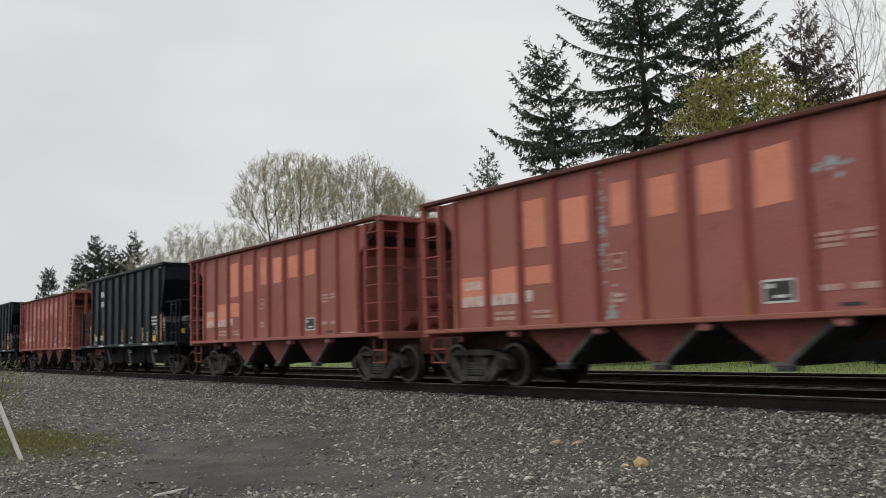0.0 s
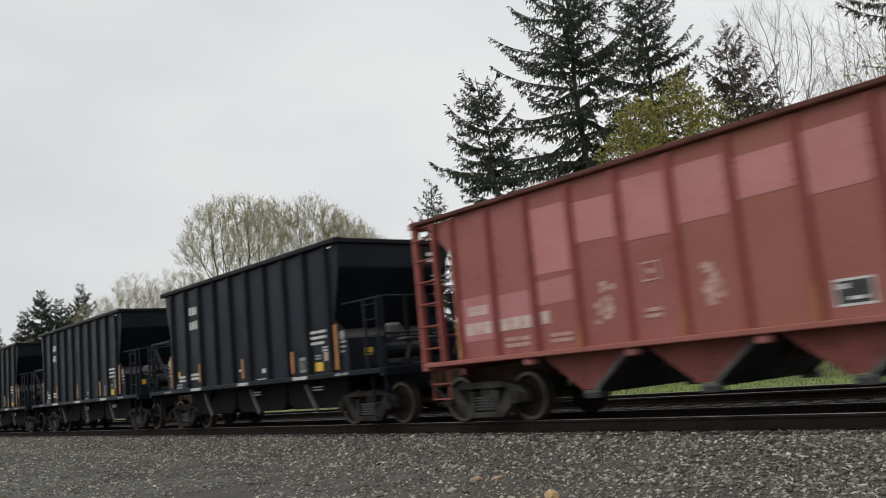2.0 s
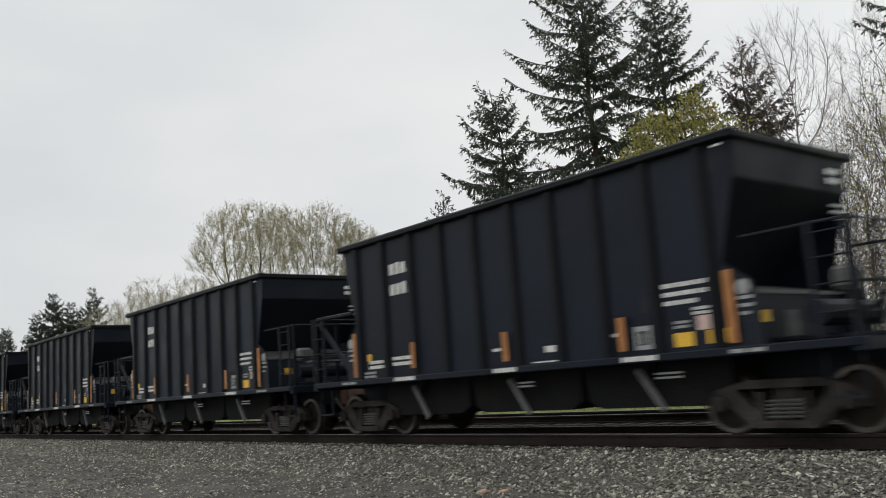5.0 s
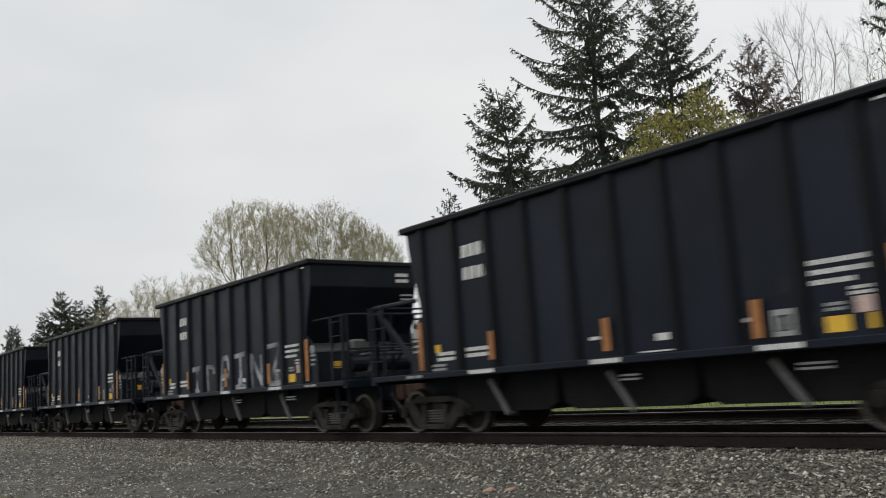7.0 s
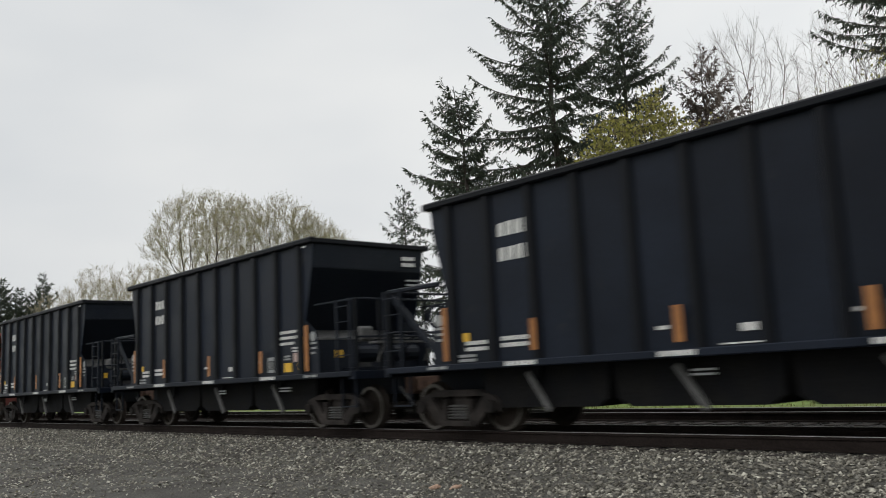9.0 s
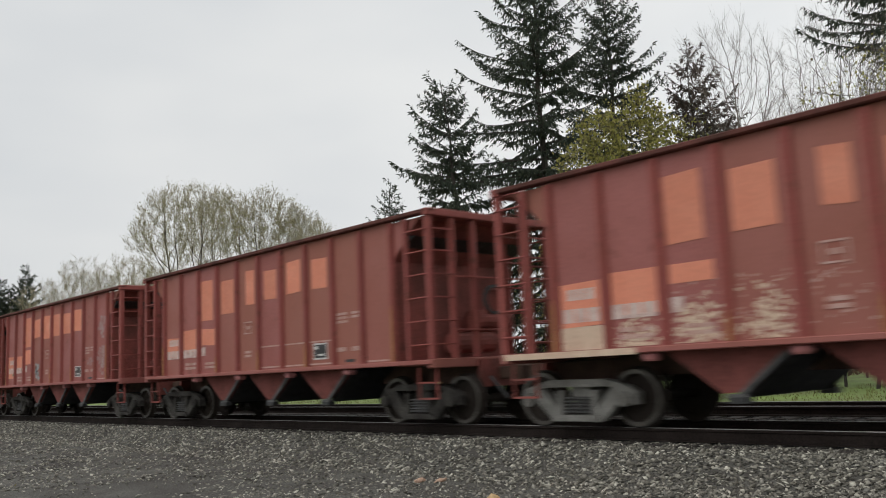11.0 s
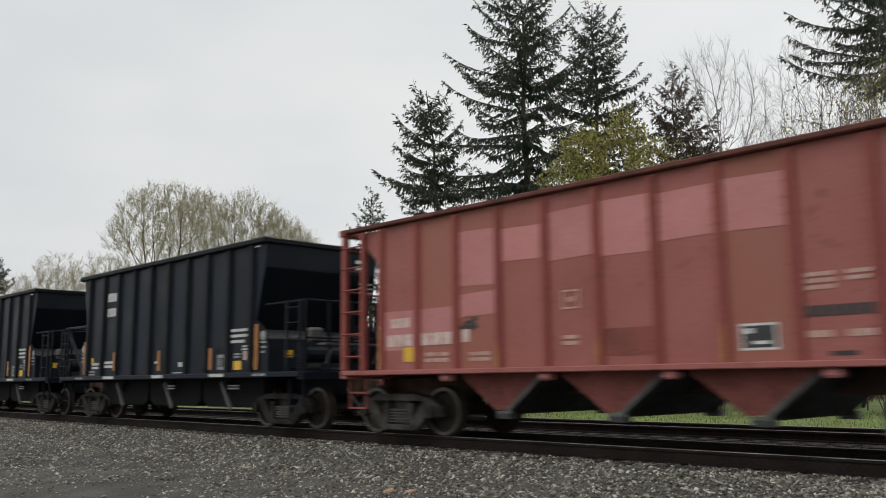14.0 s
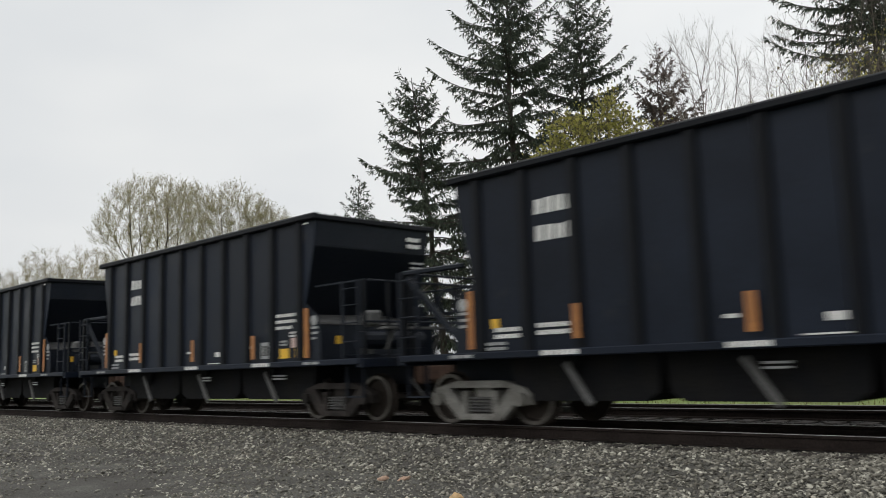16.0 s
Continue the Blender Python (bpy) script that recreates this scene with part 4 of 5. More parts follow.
    for u0, u1, z0, z1, rows, gaps, mat in ((3.36, 4.08, 1.90, 1.96, 1, 9, WHITE), (3.36, 4.08, 2.02, 2.08, 1, 9, WHITE), (3.36, 3.90, 1.78, 1.84, 1, 7, WHITE), (3.82, 4.08, 1.62, 1.72, 2, 3, WHITE), (3.50, 3.74, 1.46, 1.56, 2, 3, GREY_LABEL), (-3.92, -3.42, 1.34, 1.50, 2, 7, WHITE), (-3.10, -2.52, 1.36, 1.53, 2, 8, WHITE), (-4.10, -3.70, 1.17, 1.29, 2, 6, GREY_LABEL), (-0.20, 0.02, 1.42, 1.47, 1, 0, WHITE), (2.35, 2.50, 1.44, 1.49, 1, 1, WHITE), ):
        bars(car, u0, u1, z0, z1, rows, mat, gaps, "stencil")
    for u0, u1 in ((-2.98, -2.32), (-0.15, 0.42), (2.60, 3.22)):
        bm = bmesh.new()
        for k in range(7):
            a, b = u0 + (u1 - u0) * k / 7, u0 + (u1 - u0) * (k + 0.82) / 7
            prism([(a, 1.065), (b, 1.065), (b, 1.135), (a, 1.135)], "y", -1.578, -1.582, bm)
        tagged(part("sill_mark", bm, WHITE, car, "white sill marking"), kind="stuff")
    for u0, u1 in ((0.15, 0.5), (2.95, 3.4)):
        bm = prism([(u0, 0.86), (u1, 0.86), (u1, 0.89), (u0, 0.89)], "y", -1.30, -1.304)
        prism([(u0, 0.80), (u1, 0.80), (u1, 0.83), (u0, 0.83)], "y", -1.30, -1.304, bm)
        part("bay_stencil", bm, GREY_LABEL, car)
    decal(car, "yellow_label", 3.48, 3.78, 1.21, 1.40, YELLOW, "yellow inspection label")
    decal(car, "yellow_label", 4.00, 4.08, 1.22, 1.40, YELLOW)
    decal(car, "yellow_label", 4.28, 4.318, 1.22, 1.40, YELLOW)
    decal(car, "yellow_label", -3.98, -3.84, 1.50, 1.64, YELLOW)
    decal(car, "pink_label", 3.86, 4.07, 1.41, 1.60, PINK_LABEL, "pale pink placard")
    plate = decal(car, "data_plate", 2.80, 3.10, 1.22, 1.55, GREY_LABEL, "scuffed grey data plate")
    part("plate_field", prism([(2.85, 1.28), (3.05, 1.28), (3.05, 1.48), (2.85, 1.48)], "y", -1.4965, -1.498), SOOT, plate)
    part("plate_bar", prism([(2.92, 1.30), (2.96, 1.30), (2.96, 1.45), (2.92, 1.45)], "y", -1.4985, -1.5), GREY_LABEL, plate)
    decal(car, "white_label", 1.02, 1.24, 1.32, 1.42, WHITE, "small white label")
    decal(car, "white_line", 0.72, 1.32, 1.17, 1.19, WHITE)
    for u in (4.58, -4.60):
        part("round_label", rod((u, -1.476, 1.90), (u, -1.479, 1.90), 0.10, 18), GREY_LABEL, car, "pale round placard")
        bm = bmesh.new()
        for z, a, b in ((1.74, -0.09, 0.12), (1.64, -0.07, 0.12), (1.54, -0.07, 0.06)):
            prism([(u + a, z), (u + b, z), (u + b, z + 0.045), (u + a, z + 0.045)], "y", -1.4761, -1.479, bm)
        tagged(part("end_stencil", bm, GREY_LABEL, car), kind="stuff")
        bm = bmesh.new()
        for a, b in ((-0.22, 0.0), (0.05, 0.26)):
            prism([(u + a, 1.07), (u + b, 1.07), (u + b, 1.12), (u + a, 1.12)], "y", -1.578, -1.582, bm)
        tagged(part("sill_stencil", bm, GREY_LABEL, car), kind="stuff")
    part("end_placard", box(4.402, 4.408, -0.82, -0.62, 1.46, 1.62), YELLOW, car, "dusty yellow end placard")
    bm = bmesh.new()
    for z in (2.92, 3.02, 3.12):
        prism([(1.02, z), (1.38, z), (1.38, z + 0.04), (1.02, z + 0.04)], "x", 4.60, 4.63, bm)
    tagged(part("end_stencil", bm, GREY_LABEL, car), kind="stuff")
    # end marks
    for z in (3.44, 3.58):
        bm = prism([(0.85, z), (1.22, z), (1.22, z + 0.08), (0.85, z + 0.08)], "x", 4.70, 4.705)
        part("end_stencil", bm, WHITE, car)
    part("end_label", box(5.86, 5.87, -0.1, 0.2, 1.9, 2.1), BLACK_END, car)
    decal(car, "corner_mark", 4.45, 4.58, 3.74, 3.77, WHITE, "", 1.6)
    return car


def dress_black(car, seed, graffiti=False):
    """The large reporting mark and number, as plain bars, a little different on each car."""
    rng = random.Random(seed)
    for z0 in (3.12, 2.72):
        for k in range(4):
            a, w = -3.06 + 0.185 * k, 0.185
            top = z0 + 0.21 + 0.02 * rng.random()
            bm = prism([(a, z0), (a + w - 0.05, z0), (a + w - 0.035, top), (a + 0.02, top)], "y", -1.4895, -1.494)
            part("mark_bar", bm, WHITE, car, "white reporting mark bar")
    if graffiti:
        # one sprayed capital to a panel, as strokes on a unit square: x, z from and to
        strokes = {"T": ((0.0, 0.92, 1.0, 0.96), (0.5, 0.9, 0.46, 0.05), (0.28, 0.06, 0.68, 0.04)),
                   "R": ((0.22, 0.0, 0.16, 0.95), (0.16, 0.92, 0.75, 0.86), (0.75, 0.86, 0.8, 0.62)),
                   "A": ((0.05, 0.0, 0.30, 0.97), (0.30, 0.97, 0.72, 0.97), (0.72, 0.97, 0.98, 0.0), (0.2, 0.42, 0.85, 0.42), (0.0, 0.05, 0.26, 0.05), (0.78, 0.05, 1.0, 0.05)),
                   "I": ((0.0, 0.93, 1.0, 0.98), (0.5, 0.92, 0.48, 0.08), (0.0, 0.05, 0.98, 0.05), (0.36, 0.3, 0.36, 0.1)),
                   "N": ((0.12, 0.0, 0.02, 0.98), (0.05, 0.95, 0.88, 0.06), (0.9, 0.0, 0.86, 0.92)),
                   "Z": ((0.0, 0.95, 1.0, 0.98), (0.95, 0.93, 0.15, 0.08), (0.05, 0.05, 1.0, 0.06))}
        for k, letter in enumerate("TRAINZ"):
            u, z, w, h = -2.22 + 0.93 * k, 1.165, 0.69, (0.70, 0.74, 0.86, 0.90, 0.86, 1.0)[k]
            bm = bmesh.new()
            for j, (x0, z0, x1, z1) in enumerate(strokes[letter]):
                p, q = Vector((u + w * x0, 0, z + h * z0)), Vector((u + w * x1, 0, z + h * z1))
                n = Vector((-(q.z - p.z), 0, q.x - p.x)).normalized() * rng.uniform(0.055, 0.075)
                c = [p - n, q - n * 0.85, q + n, p + n * 0.9]
                prism([(v.x, max(v.z, 1.155)) for v in c], "y", -1.4880, -1.4895 - 0.0004 * j, bm)
            part("spray_letter", bm, WORN_SPRAY, car, "thin white sprayed capital letter")


# ---- the train: front coupler of each car at the start, and its kind ----
SPEED = 20.65
LENGTH = {"R": 12.92, "B": 13.09}
KINDS = "RRBRB" + "B" * 12 + "RRRRRR" + "B" * 7
# how far the train runs ahead of or behind an even speed, second by second
LAG = ((0.0, -15.64), (0.5, -15.66), (1.0, -15.66), (1.5, -15.60), (2.0, -15.68), (2.5, -15.74), (3.0, -15.74), (3.5, -15.68), (4.7, -15.98), (6.0, -16.32), (6.5, -16.19), (7.0, -16.10), (7.5, -16.05), (8.0, -16.06), (9.2, -16.06),
       (10.5, -15.92), (11.0, -15.20), (11.5, -15.28), (12.0, -15.32), (12.5, -15.60), (13.0, -15.73), (13.5, -15.78), (14.0, -15.96), (14.5, -16.04), (15.0, -16.08), (15.5, -16.08), (16.0, -15.90))
RED_DRESS = {0: (ORANGE_PATCH, "teal"), 1: (ORANGE_PATCH, "green"), 3: (PINK_PATCH, "yellow broad chalk"), 17: (ORANGE_PATCH, "cream"), 18: (ORANGE_PATCH, "box"), 19: (ORANGE_PATCH, "green broad haze"), 20: (PINK_PATCH, "yellow dark"), 21: (ORANGE_PATCH, "tags yellow green"), 22: (PINK_PATCH, "scrawl broad yellowlow")}
GRAFFITI = (12,)
PALE_TRUCKS = {17: -1, 20: 1, 25: -1}
TRAIN = []


def build_train():
    red, black = red_car(), black_car()
    front, used = LENGTH["R"], set()
    for k, kind in enumerate(KINDS):
        middle = front - LENGTH[kind] / 2
        at = pose(middle, CENTRE, 0)
        if kind in used:
            car = copy_thing(red_base if kind == "R" else black_base, at)
        else:
            car = red if kind == "R" else black
            car.matrix_basis = at
            used.add(kind)
            if kind == "R":
                red_base = copy_thing(car, at)
            else:
                black_base = copy_thing(car, at)
        if kind == "R":
            dress_red(car, k, *RED_DRESS[k])
        else:
            dress_black(car, k, k in GRAFFITI)
        if k in PALE_TRUCKS:
            dusty = max((o for o in car.children if o.name.startswith("truck")), key=lambda o: o.data.vertices[0].co.x * PALE_TRUCKS[k])
            for o in (dusty, *dusty.children):
                if o.name.startswith(("truck", "side_frame", "bearing_cap")):
                    o.data = o.data.copy()
                    o.data.materials[0] = TRUCK_PALE
        TRAIN.append((car, middle))
        front -= LENGTH[kind]
    for base in (red_base, black_base):
        for o in (*base.children_recursive, base):
            bpy.data.objects.remove(o)


def motions():
    for car, x in TRAIN:
        walk(car, [(t, pose(x + SPEED * t + lag, CENTRE, 0)) for t, lag in LAG])


# ---- trees ----
def leafy(points, dirs, rng, length, width, droop, wander=0.25):
    """Loose narrow diamonds at points, each along its own direction."""
    n = len(points)
    p, d = np.array(points), np.array(dirs)
    d = d + rng.normal(0, wander, (n, 3)) + np.array([0, 0, -droop])
    d /= np.linalg.norm(d, axis=1)[:, None] + 1e-9
    s = np.cross(d, rng.normal(0, 1, (n, 3)))
    s /= np.linalg.norm(s, axis=1)[:, None] + 1e-9
    L = (length * rng.uniform(0.6, 1.4, n))[:, None]
    W = (width * rng.uniform(0.6, 1.4, n))[:, None]
    v = np.stack([p, p + d * L * 0.45 + s * W, p + d * L, p + d * L * 0.45 - s * W], 1)
    t = (np.array([(0, 1, 2), (0, 2, 3)])[None] + 4 * np.arange(n)[:, None, None]).reshape(-1, 3)
    return v.reshape(-1, 3), t


def unit(a):
    return a / (np.linalg.norm(a, axis=-1, keepdims=True) + 1e-9)


def spruce(x, y, height, reach, seed, label, power=0.6, gap=0.8, needles=None, base=-0.6, bare=0.10, lean=0.0, size=1.0, dense=1.0, lop=0.0, tips=0.0):
    """Whorls of boughs, each with side twigs hung with needle sprays. lop: how much fuller the +x side is; tips: bare lowest part of each bough."""
    rng, rnd = np.random.default_rng(seed), random.Random(seed)
    tree = thing("spruce_tree", label, "spruce tree", "spruces", m=pose(x, y, base))
    tv, tf = [], []
    n = 14
    trunk = [Vector((0.12 * math.sin(k * 1.3 + seed) * k / n + lean * k / n, 0.1 * math.cos(k * 1.7) * k / n, height * k / n)) for k in range(n + 1)]
    tube(tv, tf, trunk, [max(0.02, height * 0.0125 * (1 - k / n) ** 0.85) for k in range(n + 1)], 8)
    pts, dirs = [], []
    z = height * bare
    while z < height * 0.99:
        f = z / height
        spread = reach * (1 - f) ** power
        count = rnd.choice((5, 6, 6, 7)) if f < 0.9 else 4
        turn = rnd.uniform(0, 6.28)
        for k in range(count):
            if rnd.random() < 0.08:
                continue
            a = turn + 2 * math.pi * k / count + rnd.uniform(-0.35, 0.35)
            length = spread * rnd.choice((rnd.uniform(0.45, 0.8), rnd.uniform(0.7, 1.0), rnd.uniform(0.9, 1.25))) * (1 + lop * math.cos(a)) + 0.25
            zb = z + rnd.uniform(-0.25, 0.25) * gap
            rise = 0.85 * max(0.0, f - 0.45) / 0.55 + 0.16 - 0.26 * (1 - f) + rnd.uniform(-0.13, 0.13)
            sag = -0.42 * (1 - f) - 0.05
            q = np.linspace(0, 1, 9)
            out = np.array([math.cos(a), math.sin(a), 0.0])
            side = np.array([-out[1], out[0], 0.0])
            bow = rnd.uniform(-0.12, 0.12) * length
            fk = min(n - 1, int(f * n))
            at = np.array(trunk[fk].lerp(trunk[fk + 1], f * n - fk))
            at[2] = zb
            path = lambda q: at + out * (length * q)[:, None] + side * (bow * q * q)[:, None] + np.array([0, 0, 1.0]) * (length * (rise * q + sag * q ** 1.6 + (0.20 + 0.1 * (1 - f)) * q ** 4))[:, None]
            tube(tv, tf, [Vector(c) for c in path(q)], [max(0.008, 0.012 * (length + 0.8) * (1 - 0.9 * v)) for v in q], 4)
            # side twigs, alternating, longest a third of the way out
            m = max(4, int(length / 0.115 * dense))
            tq = np.sort(rng.uniform(tips, 1.0, m))
            start = path(tq)
            ahead = unit(path(np.minimum(tq + 0.02, 1.02)) - start)
            hand = rng.choice([-1.0, 1.0], m)
            tl = (0.20 + 0.34 * np.minimum(length, 3.2) * (1 - tq) ** 0.8 * np.minimum(1, tq / 0.2 + 0.25)) * rng.uniform(0.55, 1.2, m)
            td = unit(ahead * rng.uniform(0.5, 0.95, m)[:, None] + side * (hand * rng.uniform(0.35, 0.9, m))[:, None] + np.array([0, 0, -1.0]) * rng.uniform(0.05, 0.45, m)[:, None])
            per = np.maximum(2, (tl / 0.085 * dense).astype(int))
            own = np.repeat(np.arange(m), per)
            r = rng.random(len(own))
            hang = start[own] + td[own] * (tl[own] * r)[:, None] + np.array([0, 0, -0.22]) * (tl[own] * r * r)[:, None]
            pts.append(hang)
            down = rng.random(len(own)) < 0.5
            dirs.append(np.where(down[:, None], td[own] * 0.45 + np.array([0, 0, -1.0]), td[own] + np.array([0, 0, -0.15])))
            mm = max(5, int(length / 0.055 * dense))
            sq = rng.uniform(min(0.9, tips + 0.06), 1.0, mm)
            pts.append(path(sq))
            dirs.append(unit(path(np.minimum(sq + 0.02, 1.02)) - path(sq)) + side * rng.uniform(-0.7, 0.7, mm)[:, None] + np.array([0, 0, 1.0]) * rng.uniform(-0.9, 0.05, mm)[:, None])
        z += rnd.uniform(0.6, 1.3) * gap * (0.75 + 0.4 * (1 - f))
    ob = new("trunk", raw_mesh("trunk", tv, tf, BARK_DARK))
    ob.parent = tree
    lv, lt = leafy(np.concatenate(pts), np.concatenate(dirs), rng, 0.27 * size, 0.037 * size, 0.3, 0.18)
    cr = new("crown", soup("crown", lv, lt, needles or NEEDLES))
    cr.parent = tree
    return tree


def limbs(nodes, parent, radius, pick, sides):
    """Tapered sticks between each picked node and its parent, as triangles."""
    i = np.nonzero(pick)[0]
    a, b = nodes[parent[i]], nodes[i]
    d = unit(b - a)
    e = unit(np.cross(d, np.array([0.93, 0.35, 0.1])))
    g = np.cross(d, e)
    ang = 2 * np.pi * np.arange(sides) / sides
    ring = e[:, None] * np.cos(ang)[None, :, None] + g[:, None] * np.sin(ang)[None, :, None]
    ra, rb = np.minimum(radius[parent[i]], radius[i] * 1.25)[:, None, None], radius[i][:, None, None]
    v = np.concatenate([a[:, None] - d[:, None] * ra * 0.3 + ring * ra, b[:, None] + d[:, None] * rb * 0.3 + ring * rb], 1)
    k = np.arange(sides)
    j = (k + 1) % sides
    t = np.concatenate([np.stack([k, j, j + sides], -1), np.stack([k, j + sides, k + sides], -1)])
    t = t[None] + (2 * sides * np.arange(len(i)))[:, None, None]
    return v.reshape(-1, 3), t.reshape(-1, 3)


def grown(stem, blobs, seed, count=1500, step=0.45, reach=3.5, kill=0.8, lift=0.25, tip=0.007, stems=1, wild=0.25, flow=2.35):
    """A branching frame that grows towards points strewn through the crown. Gives nodes, parents, radii and how far each node is from a tip."""
    rng = np.random.default_rng(seed)
    vol = np.array([b[3] * b[4] * b[5] for b in blobs])
    which = rng.choice(len(blobs), count, p=vol / vol.sum())
    bl = np.array(blobs)[which]
    goal = bl[:, :3] + unit(rng.normal(0, 1, (count, 3))) * (rng.random((count, 1)) ** 0.42) * bl[:, 3:]
    goal = goal[goal[:, 2] > 0.6]
    nodes, parent = [], []
    for s in range(stems):
        turn = np.array([math.cos(2.4 * s + seed), math.sin(2.4 * s + seed), 0]) * (0.5 if stems > 1 else 0)
        last = -1
        for (p, q) in zip(stem, stem[1:]):
            p, q = np.array(p, float), np.array(q, float)
            m = max(1, int(np.linalg.norm(q - p) / step))
            for k in range(m + (1 if q is stem[-1] else 0)):
                c = p + (q - p) * k / m
                nodes.append(c + turn * (0.3 + 0.25 * c[2]) + rng.normal(0, 0.02, 3))
                parent.append(last if last >= 0 else len(nodes) - 1)
                last = len(nodes) - 1
    near, who = np.full(len(goal), 1e9), np.zeros(len(goal), int)
    kids = {}
    fresh = 0
    for turnno in range(140):
        pos = np.array(nodes)
        d = np.linalg.norm(goal[:, None] - pos[None, fresh:], axis=2)
        best = d.argmin(1)
        dist = d[np.arange(len(goal)), best]
        better = dist < near
        near[better], who[better] = dist[better], best[better] + fresh
        fresh = len(nodes)
        live = near > kill
        goal, near, who = goal[live], near[live], who[live]
        if not len(goal):
            break
        act = near < (reach if turnno > 14 else 1e9)
        if not act.any():
            break
        pull = np.zeros((len(nodes), 3))
        np.add.at(pull, who[act], unit(goal[act] - pos[who[act]]))
        for i in np.unique(who[act]):
            if kids.get(i, 0) >= 3:
                continue
            dv = pull[i] / (np.linalg.norm(pull[i]) + 1e-9)
            along = pos[i] - pos[parent[i]]
            along = along / (np.linalg.norm(along) + 1e-9)
            dv = dv + along * 0.55 + np.array([0, 0, lift]) + rng.normal(0, wild, 3)
            nodes.append(pos[i] + dv / (np.linalg.norm(dv) + 1e-9) * step)
            parent.append(int(i))
            kids[i] = kids.get(i, 0) + 1
        if len(nodes) == fresh or len(nodes) > 9000:
            break
    nodes, parent = np.array(nodes), np.array(parent)
    area, far = np.full(len(nodes), 0.0), np.zeros(len(nodes), int)
    for i in range(len(nodes) - 1, -1, -1):
        area[i] = area[i] or tip ** flow
        if parent[i] != i:
            area[parent[i]] += area[i]
            far[parent[i]] = max(far[parent[i]], far[i] + 1)
    return nodes, parent, area ** (1 / flow), far


def broadleaf(x, y, stem, blobs, seed, label, trunk_mat, twig_mat, leaf_mat=None, category="bare tree", base=-0.6, twigs=3, twig_len=0.8, twig_w=0.012, leaf_size=0.1, leaves=4, upright=0.6, fat=0.34, spread=0.12, stout=0.045, **growth):
    """A tree in metres from its foot: a stem line, crown blobs, fine shoots on the outer wood, buds or leaves along the shoots."""
    rng = np.random.default_rng(seed + 500)
    tree = thing("tree", label, category, "broadleaf trees", m=pose(x, y, base))
    nodes, parent, radius, far = grown(stem, blobs, seed, **growth)
    joint = parent != np.arange(len(nodes))
    thick = radius > stout
    v, t = limbs(nodes, parent, radius, joint & thick, 6)
    ob = new("trunk", soup("trunk", v, t, trunk_mat))
    ob.parent = tree
    v, t = limbs(nodes, parent, radius, joint & ~thick, 3)
    outer = np.nonzero((far <= 4) & joint)[0]
    own = np.repeat(outer, twigs)
    way = unit(nodes[own] - nodes[parent[own]]) + rng.normal(0, 0.55, (len(own), 3)) + np.array([0, 0, upright])
    sv, st = leafy(nodes[own], way, rng, twig_len, twig_w, 0.0, 0.05)
    v, t = np.concatenate([v, sv]), np.concatenate([t, st + len(v)])
    tw = new("twigwork", soup("twigwork", v, t, twig_mat))
    tw.parent = tree
    if leaf_mat:
        tipv = sv.reshape(-1, 4, 3)
        which = np.repeat(np.arange(len(tipv)), leaves)
        at = tipv[which, 0] + (tipv[which, 2] - tipv[which, 0]) * rng.uniform(0.15, 1.05, (len(which), 1)) + rng.normal(0, spread, (len(which), 3))
        lv, lt = leafy(at, unit(way[which]) + rng.normal(0, 0.6, (len(which), 3)), rng, leaf_size, leaf_size * fat, 0.0)
        lf = new("crown", soup("crown", lv, lt, leaf_mat))
        lf.parent = tree
    return tree


def copies(tree, places):
    for x, y, turn, k in places:
        copy_thing(tree, pose(x, y, -0.6, 0, 0, turn) @ Matrix.Diagonal((k, k, k, 1)))


